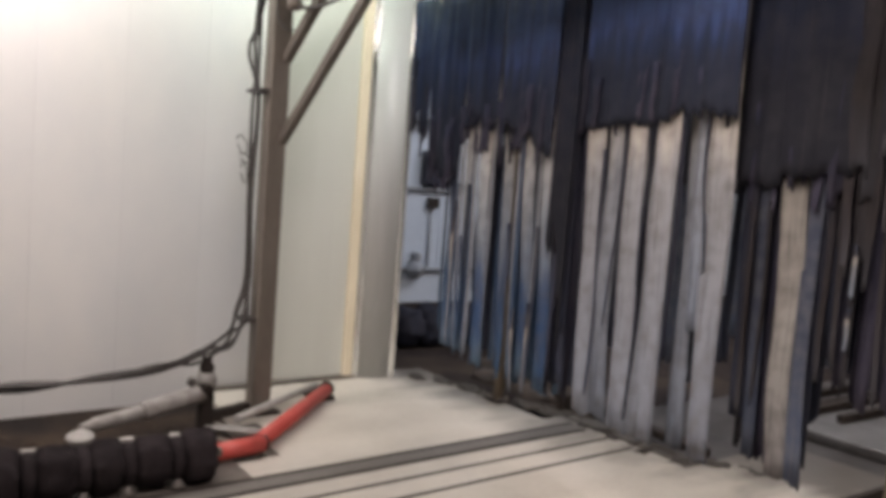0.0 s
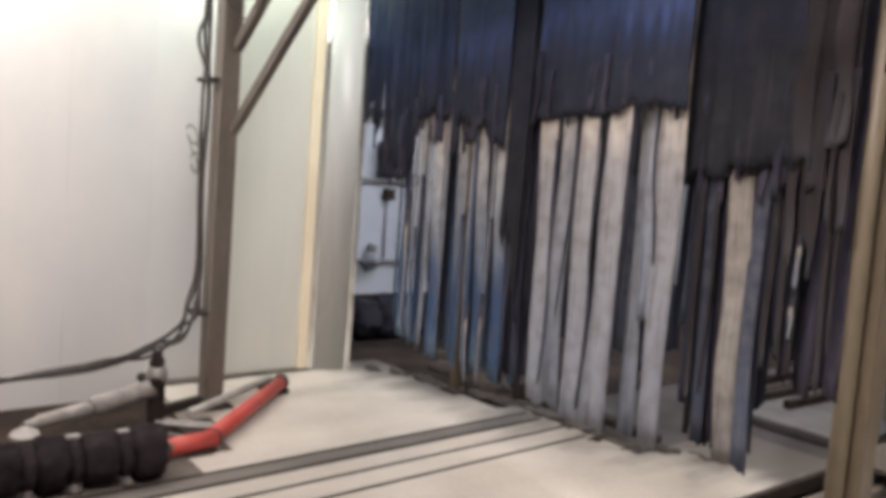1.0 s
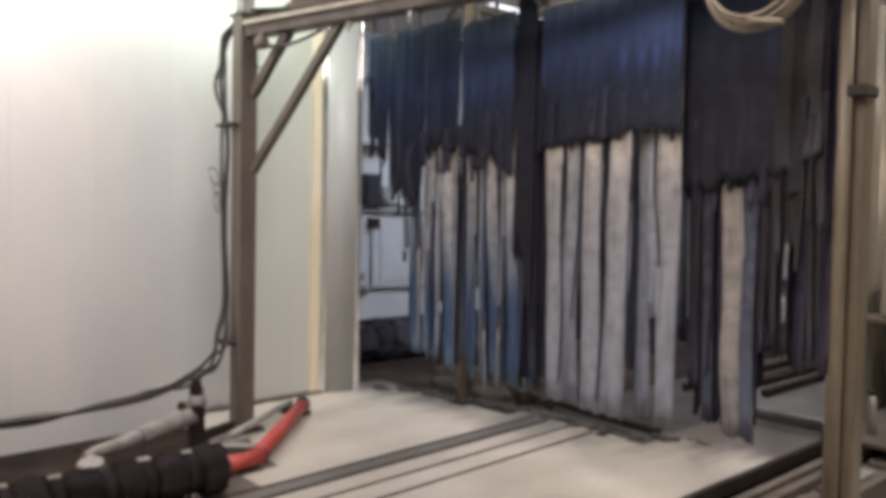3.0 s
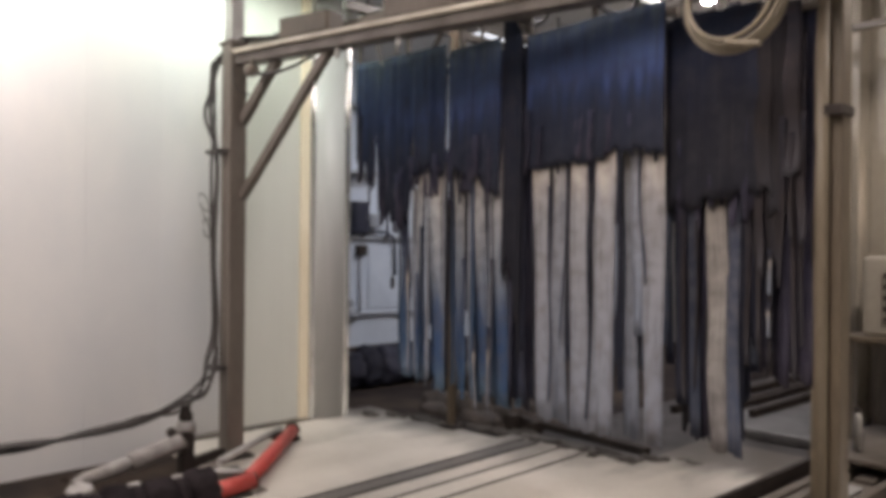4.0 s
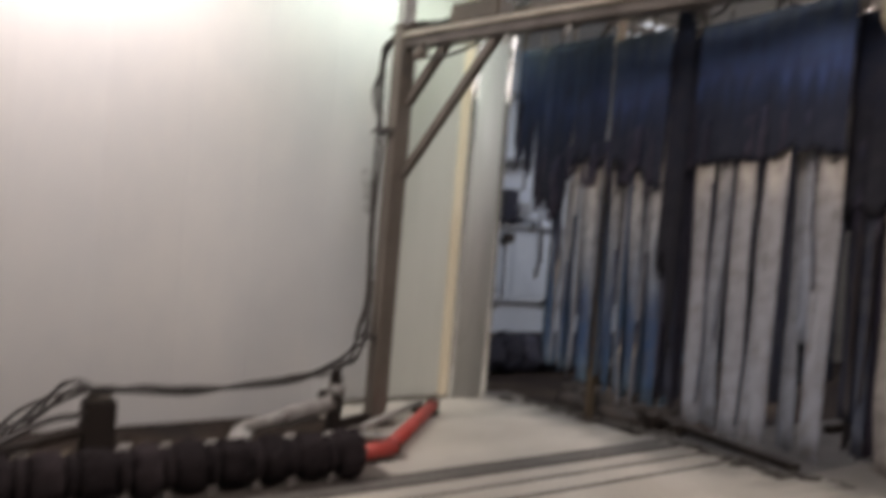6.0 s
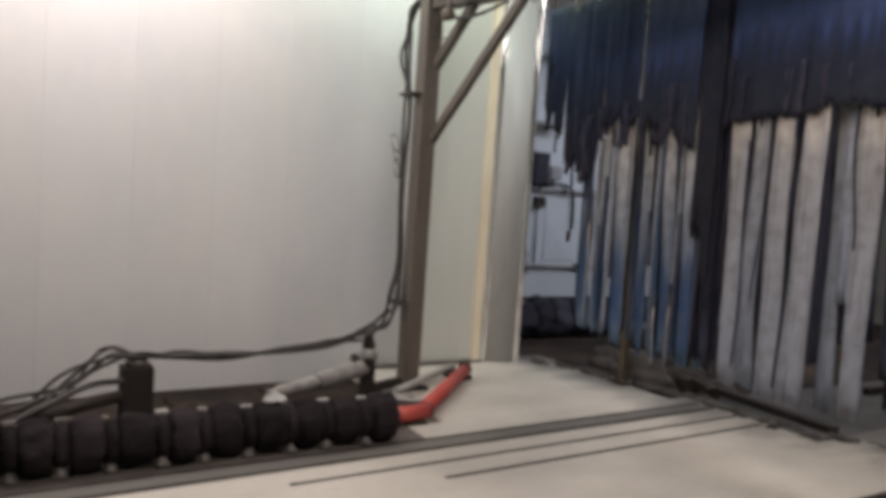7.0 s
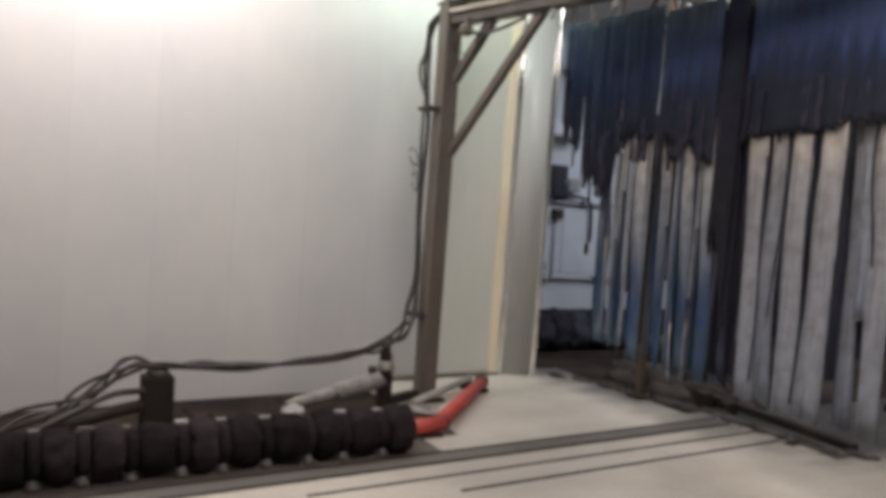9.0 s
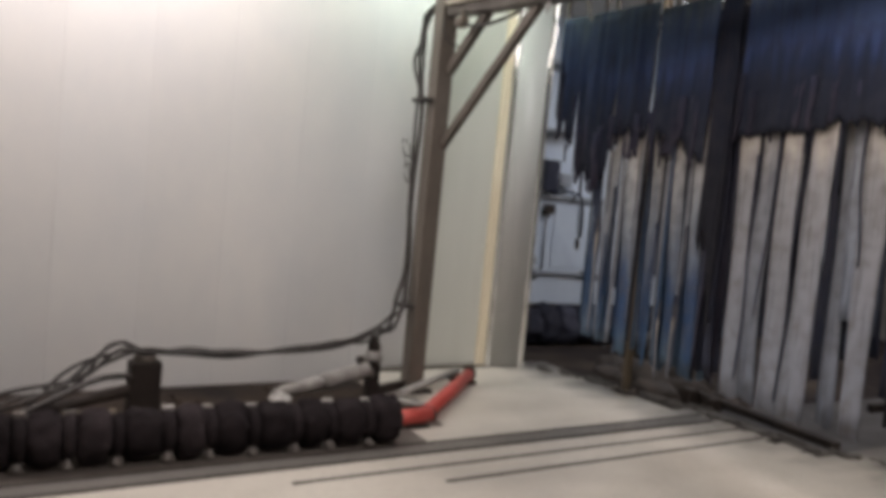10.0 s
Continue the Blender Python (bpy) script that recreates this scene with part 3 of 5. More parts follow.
def foot_dirt():
    """Dirt washed up along the foot of the wall, low and uneven."""
    bm = bmesh.new()
    rows = []
    n = 60
    for i in range(n + 1):
        y = 3.45 + 1.42 * i / n
        w = 0.07 + 0.035 * noise.noise(Vector((y * 3, 0, 0))) + 0.02 * noise.noise(Vector((y * 11, 3, 0)))
        h = 0.026 - 0.010 * (y - 3.45) + 0.012 * noise.noise(Vector((y * 5, 7, 0)))
        rows.append([bm.verts.new((x, y, z)) for x, z in ((WX - 0.01, h), (WX + w * 0.4, h * 0.8), (WX + w, 0.001), (WX + w, -0.004), (WX - 0.01, -0.004))])
    for a, b in zip(rows, rows[1:]):
        for k in range(5):
            bm.faces.new((a[k], a[(k + 1) % 5], b[(k + 1) % 5], b[k]))
    bm.faces.new(rows[0])
    bm.faces.new(rows[-1][::-1])
    return wall_line(bm)


single("baseboard", foot_dirt(), FOOT, "brown-black dirt washed up along the wall foot", "baseboard", kind="structure", smooth=True)

single("wall_recess", block(-6.7, 4.3, 0.285, -6.4, 12, 3.4, 0), FARWALL, "bluish white side wall of the tunnel", "wall", kind="structure")
single("wall_recess_foot", block(-6.7, 4.3, -0.35, -6.37, 12, 0.285, 0), GRIME, "black foot of the tunnel side wall", "wall", kind="structure")
single("wall_recess_back", block(-6.7, 4.1, -0.35, -4.9, 4.3, 3.4, 0), FARWALL, "bluish white return wall", "wall", kind="structure")
single("wall_north", block(-7.4, 12, -0.5, 1.8, 12.2, 3.4, 0), DARKCON, "dark end wall of the wash tunnel", "wall", kind="structure")
single("ceiling", block(-7.4, -1.8, 3.4, 1.8, 12.2, 3.55, 0), CEIL, "plain grey ceiling boards", "ceiling", kind="structure")
single("wall_south", block(-4.9, -1.8, -0.5, 1.8, -1.6, 3.4, 0), PANEL, "plain wall behind the viewer", "wall", kind="structure")
single("wall_east", block(1.6, -1.6, -0.5, 1.8, 12.2, 3.4, 0), PANEL, "plain side wall behind the viewer", "wall", kind="structure")


def partition():
    """The wall across the walkway, with an opening through it."""
    bm = bmesh.new()
    block(-1.92, 7.9, 0.0, -1.6, 8.05, 3.4, 0, bm)
    block(-1.6, 7.9, 0.0, -0.95, 8.05, 1.56, 0, bm)
    block(-1.6, 7.9, 2.0, -0.95, 8.05, 3.4, 0, bm)
    block(-0.95, 7.9, 0.0, 1.6, 8.05, 3.4, 0, bm)
    return bm


single("wall_partition", partition(), BEIGE, "beige partition wall with a bright window opening", "wall", kind="structure")
single("backdrop", block(-1.85, 8.3, 1.3, -0.6, 8.32, 2.3, 0), glow("daylight", (1.0, 0.86, 0.72), 5.0), "bright daylight beyond the window opening", "backdrop", kind="structure")
win = thing("window_1", (-1.28, 7.9, 1.56), "small window opening full of warm daylight", "window", kind="structure")
wf = block(-1.6, 7.88, 1.54, -0.95, 7.93, 1.58, 0.004)
block(-1.6, 7.88, 1.98, -0.95, 7.93, 2.02, 0.004, wf)
block(-1.62, 7.88, 1.54, -1.58, 7.93, 2.02, 0.004, wf)
block(-0.97, 7.88, 1.54, -0.93, 7.93, 2.02, 0.004, wf)
part("window_frame", wf, GALV, win)

# ---------------------------------------------------------------- ceiling lamps
# these fixtures are out of view, added where the light sources stand
for (nm, eye, tgt, sx, sy, pw, col) in LAMPS:
    lamp = thing("ceiling_lamp", (eye[0], eye[1], 3.4), "unseen long ceiling lamp with a white housing", "lamp", group="ceiling lamps")
    part("housing", block(eye[0] - sx / 2 - 0.03, eye[1] - sy / 2 - 0.03, 3.31, eye[0] + sx / 2 + 0.03, eye[1] + sy / 2 + 0.03, 3.4, 0.01), PALE, lamp)
    part("diffuser", block(eye[0] - sx / 2, eye[1] - sy / 2, 3.295, eye[0] + sx / 2, eye[1] + sy / 2, 3.31, 0.004), glow("lamp_diffuser", col, 1.1), lamp)

# bulkhead lamp over the curtain frame
bl = thing("bulkhead_lamp", (-2.15, 6.05, 3.4), "round bulkhead lamp, lit, hung under the ceiling", "lamp")
part("stem", tube([(-2.15, 6.05, 3.4), (-2.15, 6.05, 3.14)], 0.02), STEEL, bl)
part("bulb", disc_profile([(0, 0.03), (0.02, 0.05), (0.06, 0.058), (0.1, 0.045), (0.12, 0.015)], (-2.15, 6.05, 3.14), (0, 0, -1), 20), glow("bulb_glow", (0.98, 0.95, 0.93), 190.0), bl, "white glowing bulb")

# ---------------------------------------------------------------- spray arch
AX, AY = -4.138, 3.63
AXIS = Matrix.Translation((AX, AY, 0)) @ Matrix.Rotation(radians(13), 4, "Z")


def along(bm):
    """From the beam's own axes (along it, across it, up) to the place: it leaves the post thirteen degrees askew."""
    bmesh.ops.transform(bm, matrix=AXIS, verts=bm.verts)
    return bm


def beam_point(u, v, z):
    return tuple(AXIS @ Vector((u, v, z)))


arch = thing("spray_arch", (AX, AY, 0), "grimy square steel arch of a car wash with two diagonal braces", "arch")
part("post", block(AX - 0.06, AY - 0.06, 0.0, AX + 0.06, AY + 0.06, 2.66, 0.012), STEEL, arch)
part("base_plate", block(AX - 0.1, AY - 0.11, 0, AX + 0.11, AY + 0.11, 0.015, 0.003), GRIME, arch)
for dx, dy in ((-0.08, -0.09), (0.09, -0.09), (0.09, 0.09)):
    part("bolt", disc_profile([(0, 0.012), (0.015, 0.012), (0.02, 0.006)], (AX + dx, AY + dy, 0.014), (0, 0, 1), 6), STEEL, arch)
part("post_extension", block(AX - 0.05, AY - 0.045, 2.66, AX + 0.045, AY + 0.045, 3.4, 0.006), GALV, arch)
part("cap_plate", block(AX - 0.075, AY - 0.075, 2.655, AX + 0.075, AY + 0.075, 2.672, 0.003), STEEL, arch)
# beam dark, lip pale: its shaded underside and lit edge are put in the colours
part("beam", along(block(0.062, -0.056, 2.515, 5.75, 0.056, 2.62, 0.01)), DARKSTEEL, arch)
part("beam_lip", along(block(0.08, -0.092, 2.578, 5.75, -0.058, 2.604, 0.005)), LITLIP, arch, "pale lip along the beam, its lit edge painted in")
part("back_beam", along(block(-0.06, 0.14, 2.64, 5.7, 0.22, 2.73, 0.008)), STEEL, arch)
part("brace", along(bar((0.055, 0.02, 1.672), (0.805, 0.02, 2.53), 0.052, 0.052)), BRACE, arch)
part("brace", along(bar((0.055, 0.02, 2.16), (0.38, 0.02, 2.53), 0.055, 0.055)), BRACE, arch)
for i in range(2):
    part("manifold", along(block(0.45 + i * 0.8, -0.05, 2.622, 0.85 + i * 0.95, 0.1, 2.75, 0.015)), BROWN if i == 0 else STEEL, arch, "oblong spray manifold")
for i in (3, 5):
    part("nozzle", along(disc_profile([(0, 0.012), (0.02, 0.016), (0.05, 0.016), (0.06, 0.007), (0.075, 0.006)], (0.25 + i * 0.22, -0.02, 2.517), (0, -0.25, -1), 10)), GALV, arch)
part("fitting", along(disc_profile([(0, 0.02), (0.02, 0.04), (0.07, 0.04), (0.09, 0.02)], (0.2, -0.09, 2.45), (1, 0.2, 0), 14)), STEEL, arch)
part("fitting_neck", along(tube([(0.245, -0.085, 2.455), (0.245, -0.07, 2.53)], 0.014, 10)), STEEL, arch)
part("thin_hose", along(tube(curve_points([(0.22, -0.09, 2.45), (0.30, -0.085, 2.425), (0.42, -0.07, 2.415), (0.56, -0.05, 2.44), (0.70, -0.02, 2.49)]), 0.011, 8)), BLACK, arch)
part("thin_wire", along(tube(curve_points([(0.07, -0.075, 2.49), (0.09, -0.085, 2.40), (0.14, -0.07, 2.33), (0.2, -0.03, 2.31)]), 0.005, 6)), BLACK, arch)

# ---------------------------------------------------------------- cables on the wall and the post
cab = thing("cable_bundle", (-4.2, 3.5, 0), "slack bundle of black cables tied up the steel post", "cable")
base = [(-3.62, 0.5, 0.06), (-3.66, 1.0, 0.07), (-3.7, 1.24, 0.12), (-3.75, 1.49, 0.26), (-3.8, 1.68, 0.345), (-3.8, 1.83, 0.37), (-3.8, 2.05, 0.36), (-3.8, 2.3, 0.345), (-3.82, 2.62, 0.35), (-3.88, 2.95, 0.375), (-3.95, 3.2, 0.41), (-4.08, 3.4, 0.475), (-4.165, 3.51, 0.6), (-4.2, 3.54, 0.85), (-4.215, 3.545, 1.3), (-4.225, 3.545, 1.9), (-4.285, 3.545, 2.2), (-4.31, 3.55, 2.40), (-4.275, 3.575, 2.56), (-4.12, 3.66, 2.69), (-3.8, 3.80, 2.68)]
rnd = random.Random(4)
for k in range(5):
    pts = []
    for i, p in enumerate(base):
        s = 0.085 if i < 5 else (0.022 if i < 10 else (0.045 if i < 13 else (0.02 if i < 16 else 0.034)))
        pts.append((p[0] + rnd.uniform(-s, s), p[1] + rnd.uniform(-s, s) * (0.3 if i < 12 else 1), max(0.03, p[2] + rnd.uniform(-s, s) * (0.9 if i < 13 else 0.3))))
    part("cable", tube(curve_points(pts, 6), rnd.uniform(0.008, 0.012), 8), BLACK, cab)
for z in (0.58, 1.965):
    cl = block(-4.255, 3.49, z - 0.012, -4.09, 3.58, z + 0.012, 0.004)
    part("clamp", cl, BLACK, cab, "dark steel clamp")
for k, (dy, dz, ry, rz) in enumerate(((0.05, 0.08, 0.035, 0.055), (0.03, 0.0, 0.03, 0.03), (0.03, -0.09, 0.022, 0.06))):
    loop = [(-4.235, 3.525 - dy - ry * math.cos(t / 12 * math.tau), 1.56 + dz + rz * math.sin(t / 12 * math.tau + 0.5)) for t in range(12)]
    part("tie_loop", tube(loop, 0.004, 6), BLACK, cab)

# ---------------------------------------------------------------- tyre brush
RX, RZ, RR = -3.17, 0.126, 0.12
brush = thing("tyre_brush", (RX, 1.3, 0), "long horizontal tyre brush with black foam discs and pale clips", "brush")
part("shaft", tube([(RX, -0.7, RZ), (RX, 3.06, RZ)], 0.025, 14), STEEL, brush)
y, k = 3.02, 0
while y > -0.6:
    L = 0.148 + 0.018 * math.sin(k * 2.3)
    rk = 0.97 + 0.05 * math.sin(k * 3.7 + 1)
    prof = [(0, 0.05), (0.002, RR * 0.7), (0.01, RR * 0.9), (0.03, RR * 0.99), (L * 0.28, RR * 1.0), (L * 0.5, RR * (1.02 + 0.03 * math.sin(k * 1.7))), (L * 0.72, RR * 1.0), (L - 0.03, RR * 0.985), (L - 0.01, RR * 0.88), (L - 0.002, RR * 0.68), (L, 0.05)]
    foam = disc_profile(prof, (RX, y, RZ), (0, -1, 0), 36, None, 0.05, k)
    for v in foam.verts:
        v.co.x, v.co.z = RX + (v.co.x - RX) * rk, RZ + (v.co.z - RZ) * rk
        v.co += noise.noise_vector(v.co * 13) * 0.014 + noise.noise_vector(v.co * 55) * 0.012
    part("foam_disc", foam, RUBBER, brush)
    part("spacer", disc_profile([(0, 0.03), (0.002, RR * 0.80), (0.027, RR * 0.84), (0.052, RR * 0.80), (0.054, 0.03)], (RX, y - L, RZ), (0, -1, 0), 22), RUBBER, brush)
    if k % 4 != 2:
        part("clip", block(RX - 0.045 - 0.008 * (k % 3), y - L - 0.05, RZ + RR * 0.78, RX - 0.015 - 0.006 * (k % 2), y - L - 0.004 + 0.01 * (k % 2), RZ + RR * (0.88 + 0.02 * (k % 3)), 0.004), CYL if k < 7 else CLIPFOOT, brush, "small pale clip between the discs" if k < 7 else "small dull clip between the discs")
    part("clip_foot", disc_profile([(0, 0.034), (0.012, 0.036), (0.03, 0.02 + 0.004 * (k % 2)), (0.05 + 0.01 * (k % 3), 0.012), (0.056 + 0.01 * (k % 3), 0.005)], (RX + 0.062, y - L - 0.028, 0.003), (-0.25, 0, 1), 6, None, 0.1, k), CLIPFOOT, brush, "dull foot of a clip under the shaft")
    y -= L + 0.054
    k += 1
part("frame_rail", block(-3.66, -0.7, -0.06, -3.52, 3.07, 0.09, 0.012), GRIME, brush)
part("top_strip", block(-3.5, 1.42, 0.13, -3.43, 1.66, 0.15, 0.006), TAN, brush, "thin tan strip on the brush frame")
part("rail_foot", block(-3.515, 0.75, -0.06, -3.42, 1.9, 0.13, 0.006), GRIME, brush)
part("end_bracket", block(-3.6, 3.035, -0.06, -3.27, 3.06, 0.12, 0.01), GRIME, brush)
mb = part("motor_box", block(-3.9, 1.755, -0.06, -3.76, 1.915, 0.31, 0.012), GRIME, brush, "square black motor box")
part("box_cap", disc_profile([(0, 0.05), (0.01, 0.06), (0.03, 0.055), (0.04, 0.02), (0.06, 0.018), (0.075, 0.01)], (-3.83, 1.835, 0.309), (0, 0, 1), 16), STEEL, mb)
part("drive_hose", tube(curve_points([(-3.80, 1.77, 0.16), (-3.74, 1.62, 0.15), (-3.70, 1.42, 0.11), (-3.68, 1.2, 0.04), (-3.66, 1.0, 0.0)]), 0.034, 12), GRIME, brush, "thick black hose from the motor box")
part("drive_hose", tube(curve_points([(-3.79, 1.80, 0.24), (-3.70, 1.6, 0.25), (-3.62, 1.42, 0.19), (-3.58, 1.25, 0.12)]), 0.016, 10), BLACK, brush)
for i in range(4):
    yy = 2.6 - i * 0.31
    if i:
        part("plate", block(-3.5, yy - 0.035, 0.085, -3.44, yy + 0.035, 0.108, 0.006), PALE, brush, "small pale plate")
    else:
        part("round_cap", disc_profile([(0, 0.06), (0.012, 0.066), (0.026, 0.058), (0.03, 0.03), (0.045, 0.026), (0.05, 0.01)], (-3.57, yy - 0.09, 0.13), (0.1, -0.05, 1), 18), PALE, brush, "round pale cap")

# ---------------------------------------------------------------- air cylinder
cy = thing("air_cylinder", (-3.9, 2.9, 0), "white air cylinder on a pivot beside the tyre brush", "actuator")
part("barrel", disc_profile([(0, 0.03), (0.005, 0.05), (0.04, 0.054), (0.05, 0.049), (0.29, 0.049), (0.30, 0.054), (0.34, 0.052), (0.35, 0.03)], (-3.94, 3.22, 0.205), (0.13, -1, -0.19), 20), CYL, cy)
part("rod", disc_profile([(0, 0.03), (0.03, 0.04), (0.26, 0.036), (0.30, 0.024), (0.33, 0.024)], (-3.895, 2.878, 0.14), (0.2, -1, -0.12), 16), CYL, cy)
part("pivot_post", block(-4.0, 3.2, -0.06, -3.92, 3.28, 0.24, 0.012), GRIME, cy)
part("pivot_head", disc_profile([(0, 0.03), (0.01, 0.055), (0.05, 0.06), (0.09, 0.05), (0.1, 0.02)], (-3.96, 3.24, 0.225), (0, 0, 1), 18), GALV, cy)
part("pivot_pin", tube([(-3.875, 3.225, 0.24), (-4.055, 3.185, 0.24)], 0.028, 12), GRIME, cy)
part("cap", disc_profile([(0, 0.035), (0.03, 0.045), (0.06, 0.028), (0.09, 0.028)], (-3.96, 3.24, 0.315), (0, 0, 1), 14), GRIME, cy)

# ---------------------------------------------------------------- red wheel guide
wg = thing("wheel_guide", (-3.8, 3.7, 0), "bent red steel tube wheel guide fixed on the concrete floor", "wheel guide")
part("toe_tube", tube([(-3.345, 3.10, 0.06), (-3.395, 3.365, 0.06)], 0.045, 18), RED, wg)
part("toe_cap", disc_profile([(0, 0.02), (0.002, 0.044), (0.012, 0.044), (0.014, 0.02)], (-3.3955, 3.367, 0.06), (-0.19, 0.98, 0), 18), GRIME, wg, "dark open end of the tube")
part("arm_tube", tube([(-3.415, 3.355, 0.066), (-4.235, 4.15, 0.07)], 0.043, 18), RED, wg)
part("end_cap", disc_profile([(0, 0.02), (0.002, 0.052), (0.02, 0.052), (0.022, 0.02)], (-4.228, 4.143, 0.075), (-0.72, 0.69, 0.01), 18), GRIME, wg)
part("brace_tube", tube([(-3.80, 3.37, 0.075), (-4.40, 4.15, 0.06)], 0.024, 12), PALE, wg, "pale steel brace tube")
part("strut", tube([(-3.64, 3.14, 0.1), (-3.46, 3.44, 0.08)], 0.012, 8), GALV, wg)
part("strut", tube([(-3.73, 3.22, 0.08), (-3.53, 3.48, 0.07)], 0.010, 8), GALV, wg)
part("strut", tube([(-3.6, 3.12, 0.06), (-3.4, 3.28, 0.06)], 0.014, 8), STEEL, wg)
part("foot_beam", bar((-3.98, 3.26, 0.05), (-4.1, 3.55, 0.05), 0.05, 0.06), GRIME, wg)
part("foot_plate", block(-3.86, 3.3, -0.06, -3.62, 3.52, 0.02, 0.004), GRIME, wg)
part("foot_plate", block(-3.46, 3.2, -0.001, -3.33, 3.34, 0.016, 0.004), GRIME, wg)
part("foot_plate", block(-4.46, 4.06, 0.0, -4.2, 4.2, 0.03, 0.004), GRIME, wg)

# ---------------------------------------------------------------- strip curtains
CY = 4.5


def drape(x0, x1, y, top, hem, seed, fold=0.008, ragged=0.02):
    """One broad piece of valance cloth, 6 mm thick: soft upright folds, and a frayed hem that follows the (x, z) steps of hem."""
    rnd = random.Random(seed)
    n = max(8, int((x1 - x0) / 0.008))
    rows = 14
    ph = [rnd.uniform(0, 6.28) for _ in range(4)]
    bm = bmesh.new()
    front, back = [], []
    tear = 0.0
    for i in range(n + 1):
        x = x0 + (x1 - x0) * i / n
        low = hem[-1][1]
        for (xa, za), (xb, zb) in zip(hem, hem[1:]):
            if xa <= x <= xb:
                low = za + (zb - za) * (x - xa) / (xb - xa)
        if rnd.random() < 0.6:
            tear = rnd.uniform(-2.2, 1.6) * ragged
        low += tear + (rnd.uniform(0.03, 0.14) if ragged > 0.012 and rnd.random() < 0.16 else 0)
        fr, bk = [], []
        for j in range(rows + 1):
            v = j / rows
            z = top + (low - top) * v + 0.012 * math.sin(3 * x + ph[3]) * (1 - v)
            wave = fold * (0.4 + 0.8 * v) * (math.sin(21 * x + ph[0]) + 0.6 * math.sin(47 * x + ph[1] + 0.7 * v) + 0.35 * math.sin(83 * x + ph[2]))
            px = x + 0.006 * v * math.sin(9 * x + 4 * v + ph[2])
            fr.append(bm.verts.new((px, y + wave - 0.003, z)))
            bk.append(bm.verts.new((px, y + wave + 0.003, z)))
        front.append(fr)
        back.append(bk)
    for i in range(n):
        for j in range(rows):
            bm.faces.new((front[i][j], front[i][j + 1], front[i + 1][j + 1], front[i + 1][j]))
            bm.faces.new((back[i][j], back[i + 1][j], back[i + 1][j + 1], back[i][j + 1]))
        for j in (0, rows):
            bm.faces.new((front[i][j], front[i + 1][j], back[i + 1][j], back[i][j]))
    for i in (0, n):
        for j in range(rows):
            bm.faces.new((front[i][j], back[i][j], back[i][j + 1], front[i][j + 1]))
    for f in bm.faces:
        f.smooth = True
    return bm


def curtain(label, x0, x1, y, z_rail, valances, strips, seed, frays=(), drapes=()):
    """A hanging cloth curtain: a rail with hangers, short valance strips in front, long strips below."""
    c = thing("strip_curtain", ((x0 + x1) / 2, y, z_rail), label, "strip curtain", group="wash curtains")
    part("rail", bar((x0 - 0.03, y + 0.03, z_rail), (x1 + 0.03, y + 0.03, z_rail), 0.03, 0.03), STEEL, c)
    n = max(2, int((x1 - x0) / 0.4) + 1)
    for i in range(n):
        x = x0 + (x1 - x0) * i / (n - 1)
        part("hanger", bar((x, y, z_rail + 0.04), (x, y, 2.93), 0.022, 0.03, 0.003), DARKSTEEL, c)
    k = seed * 100
    for (xa, xb, top, bottom, w, m, *uneven) in valances:
        x = xa + w / 2
        while x < xb - w * 0.3:
            k += 1
            r = random.Random(k)
            part("valance_strip", ribbon(x, y - 0.035 - 0.008 * (k % 2), top + 0.03 + r.uniform(-0.015, 0.025), bottom + r.uniform(-1, 1) * (uneven[0] if uneven else 0.012), w * 1.2, k, 0.003, 2, ragged=0.008 + (0.02 if uneven else 0), bulge=0.003), m, c)
            x += w
    for q, (xa, xb, top, hem, ragged, m) in enumerate(drapes):
        part("valance_cloth", drape(xa, xb, y - 0.028 - 0.014 * (q % 2), top, hem, seed * 10 + q, ragged=ragged), m, c)
    for (xa, xb, top, lo, hi, step, m) in frays:
        r = random.Random(k + 7)
        x = xa
        while x < xb:
            k += 1
            w = r.uniform(0.022, 0.06)
            part("frayed_strand", ribbon(x, y - r.uniform(0.012, 0.05), top + r.uniform(-0.06, 0.06), r.uniform(lo, hi), w, k, 0.008, 12, r.uniform(-0.012, 0.012), r.uniform(0.4, 0.8), 0.02), m, c)
            x += step * r.uniform(0.6, 1.4)
    for (xc, w, bottom, m, opts) in strips:
        k += 1
        part("cloth_strip", ribbon(xc, y + opts.get("dy", 0.0), opts.get("top", z_rail), bottom, w, k, opts.get("sway", 0.025), opts.get("twist", 12), opts.get("lean", 0.0), opts.get("taper", 0.95), opts.get("ragged", 0.016)), m, c)
    return c


def hung(xt, zt, wt, xb, zb, wb, m, **opts):
    """A strip that shows from zt, where it is wt wide at xt, down to zb, where it is wb wide at xb; it goes on up to its rail."""
    up = (opts.get("top", 2.5) - zt) / (zt - zb)
    x0, w0 = xt + (xt - xb) * up, max(0.03, wt + (wt - wb) * up * 0.4)
    return (x0, w0, zb, m, {"lean": xb - x0, "taper": wb / w0, "sway": 0.008, "twist": 7, "ragged": 0.014, "top": 2.5, **opts})


# left-hand bay of the front row
L = [hung(-3.298, 1.82, 0.061, -3.280, 0.52, 0.048, C_MIX), hung(-3.139, 1.81, 0.102, -3.112, 0.465, 0.092, C_MIX), hung(-2.939, 1.75, 0.097, -2.915, 0.49, 0.058, C_MIX),
     hung(-2.755, 1.64, 0.092, -2.722, 0.485, 0.080, C_MIX), hung(-2.601, 1.74, 0.095, -2.57, 0.455, 0.094, C_MIX), hung(-3.215, 1.75, 0.033, -3.205, 0.55, 0.032, C_MIX, dy=0.03)]
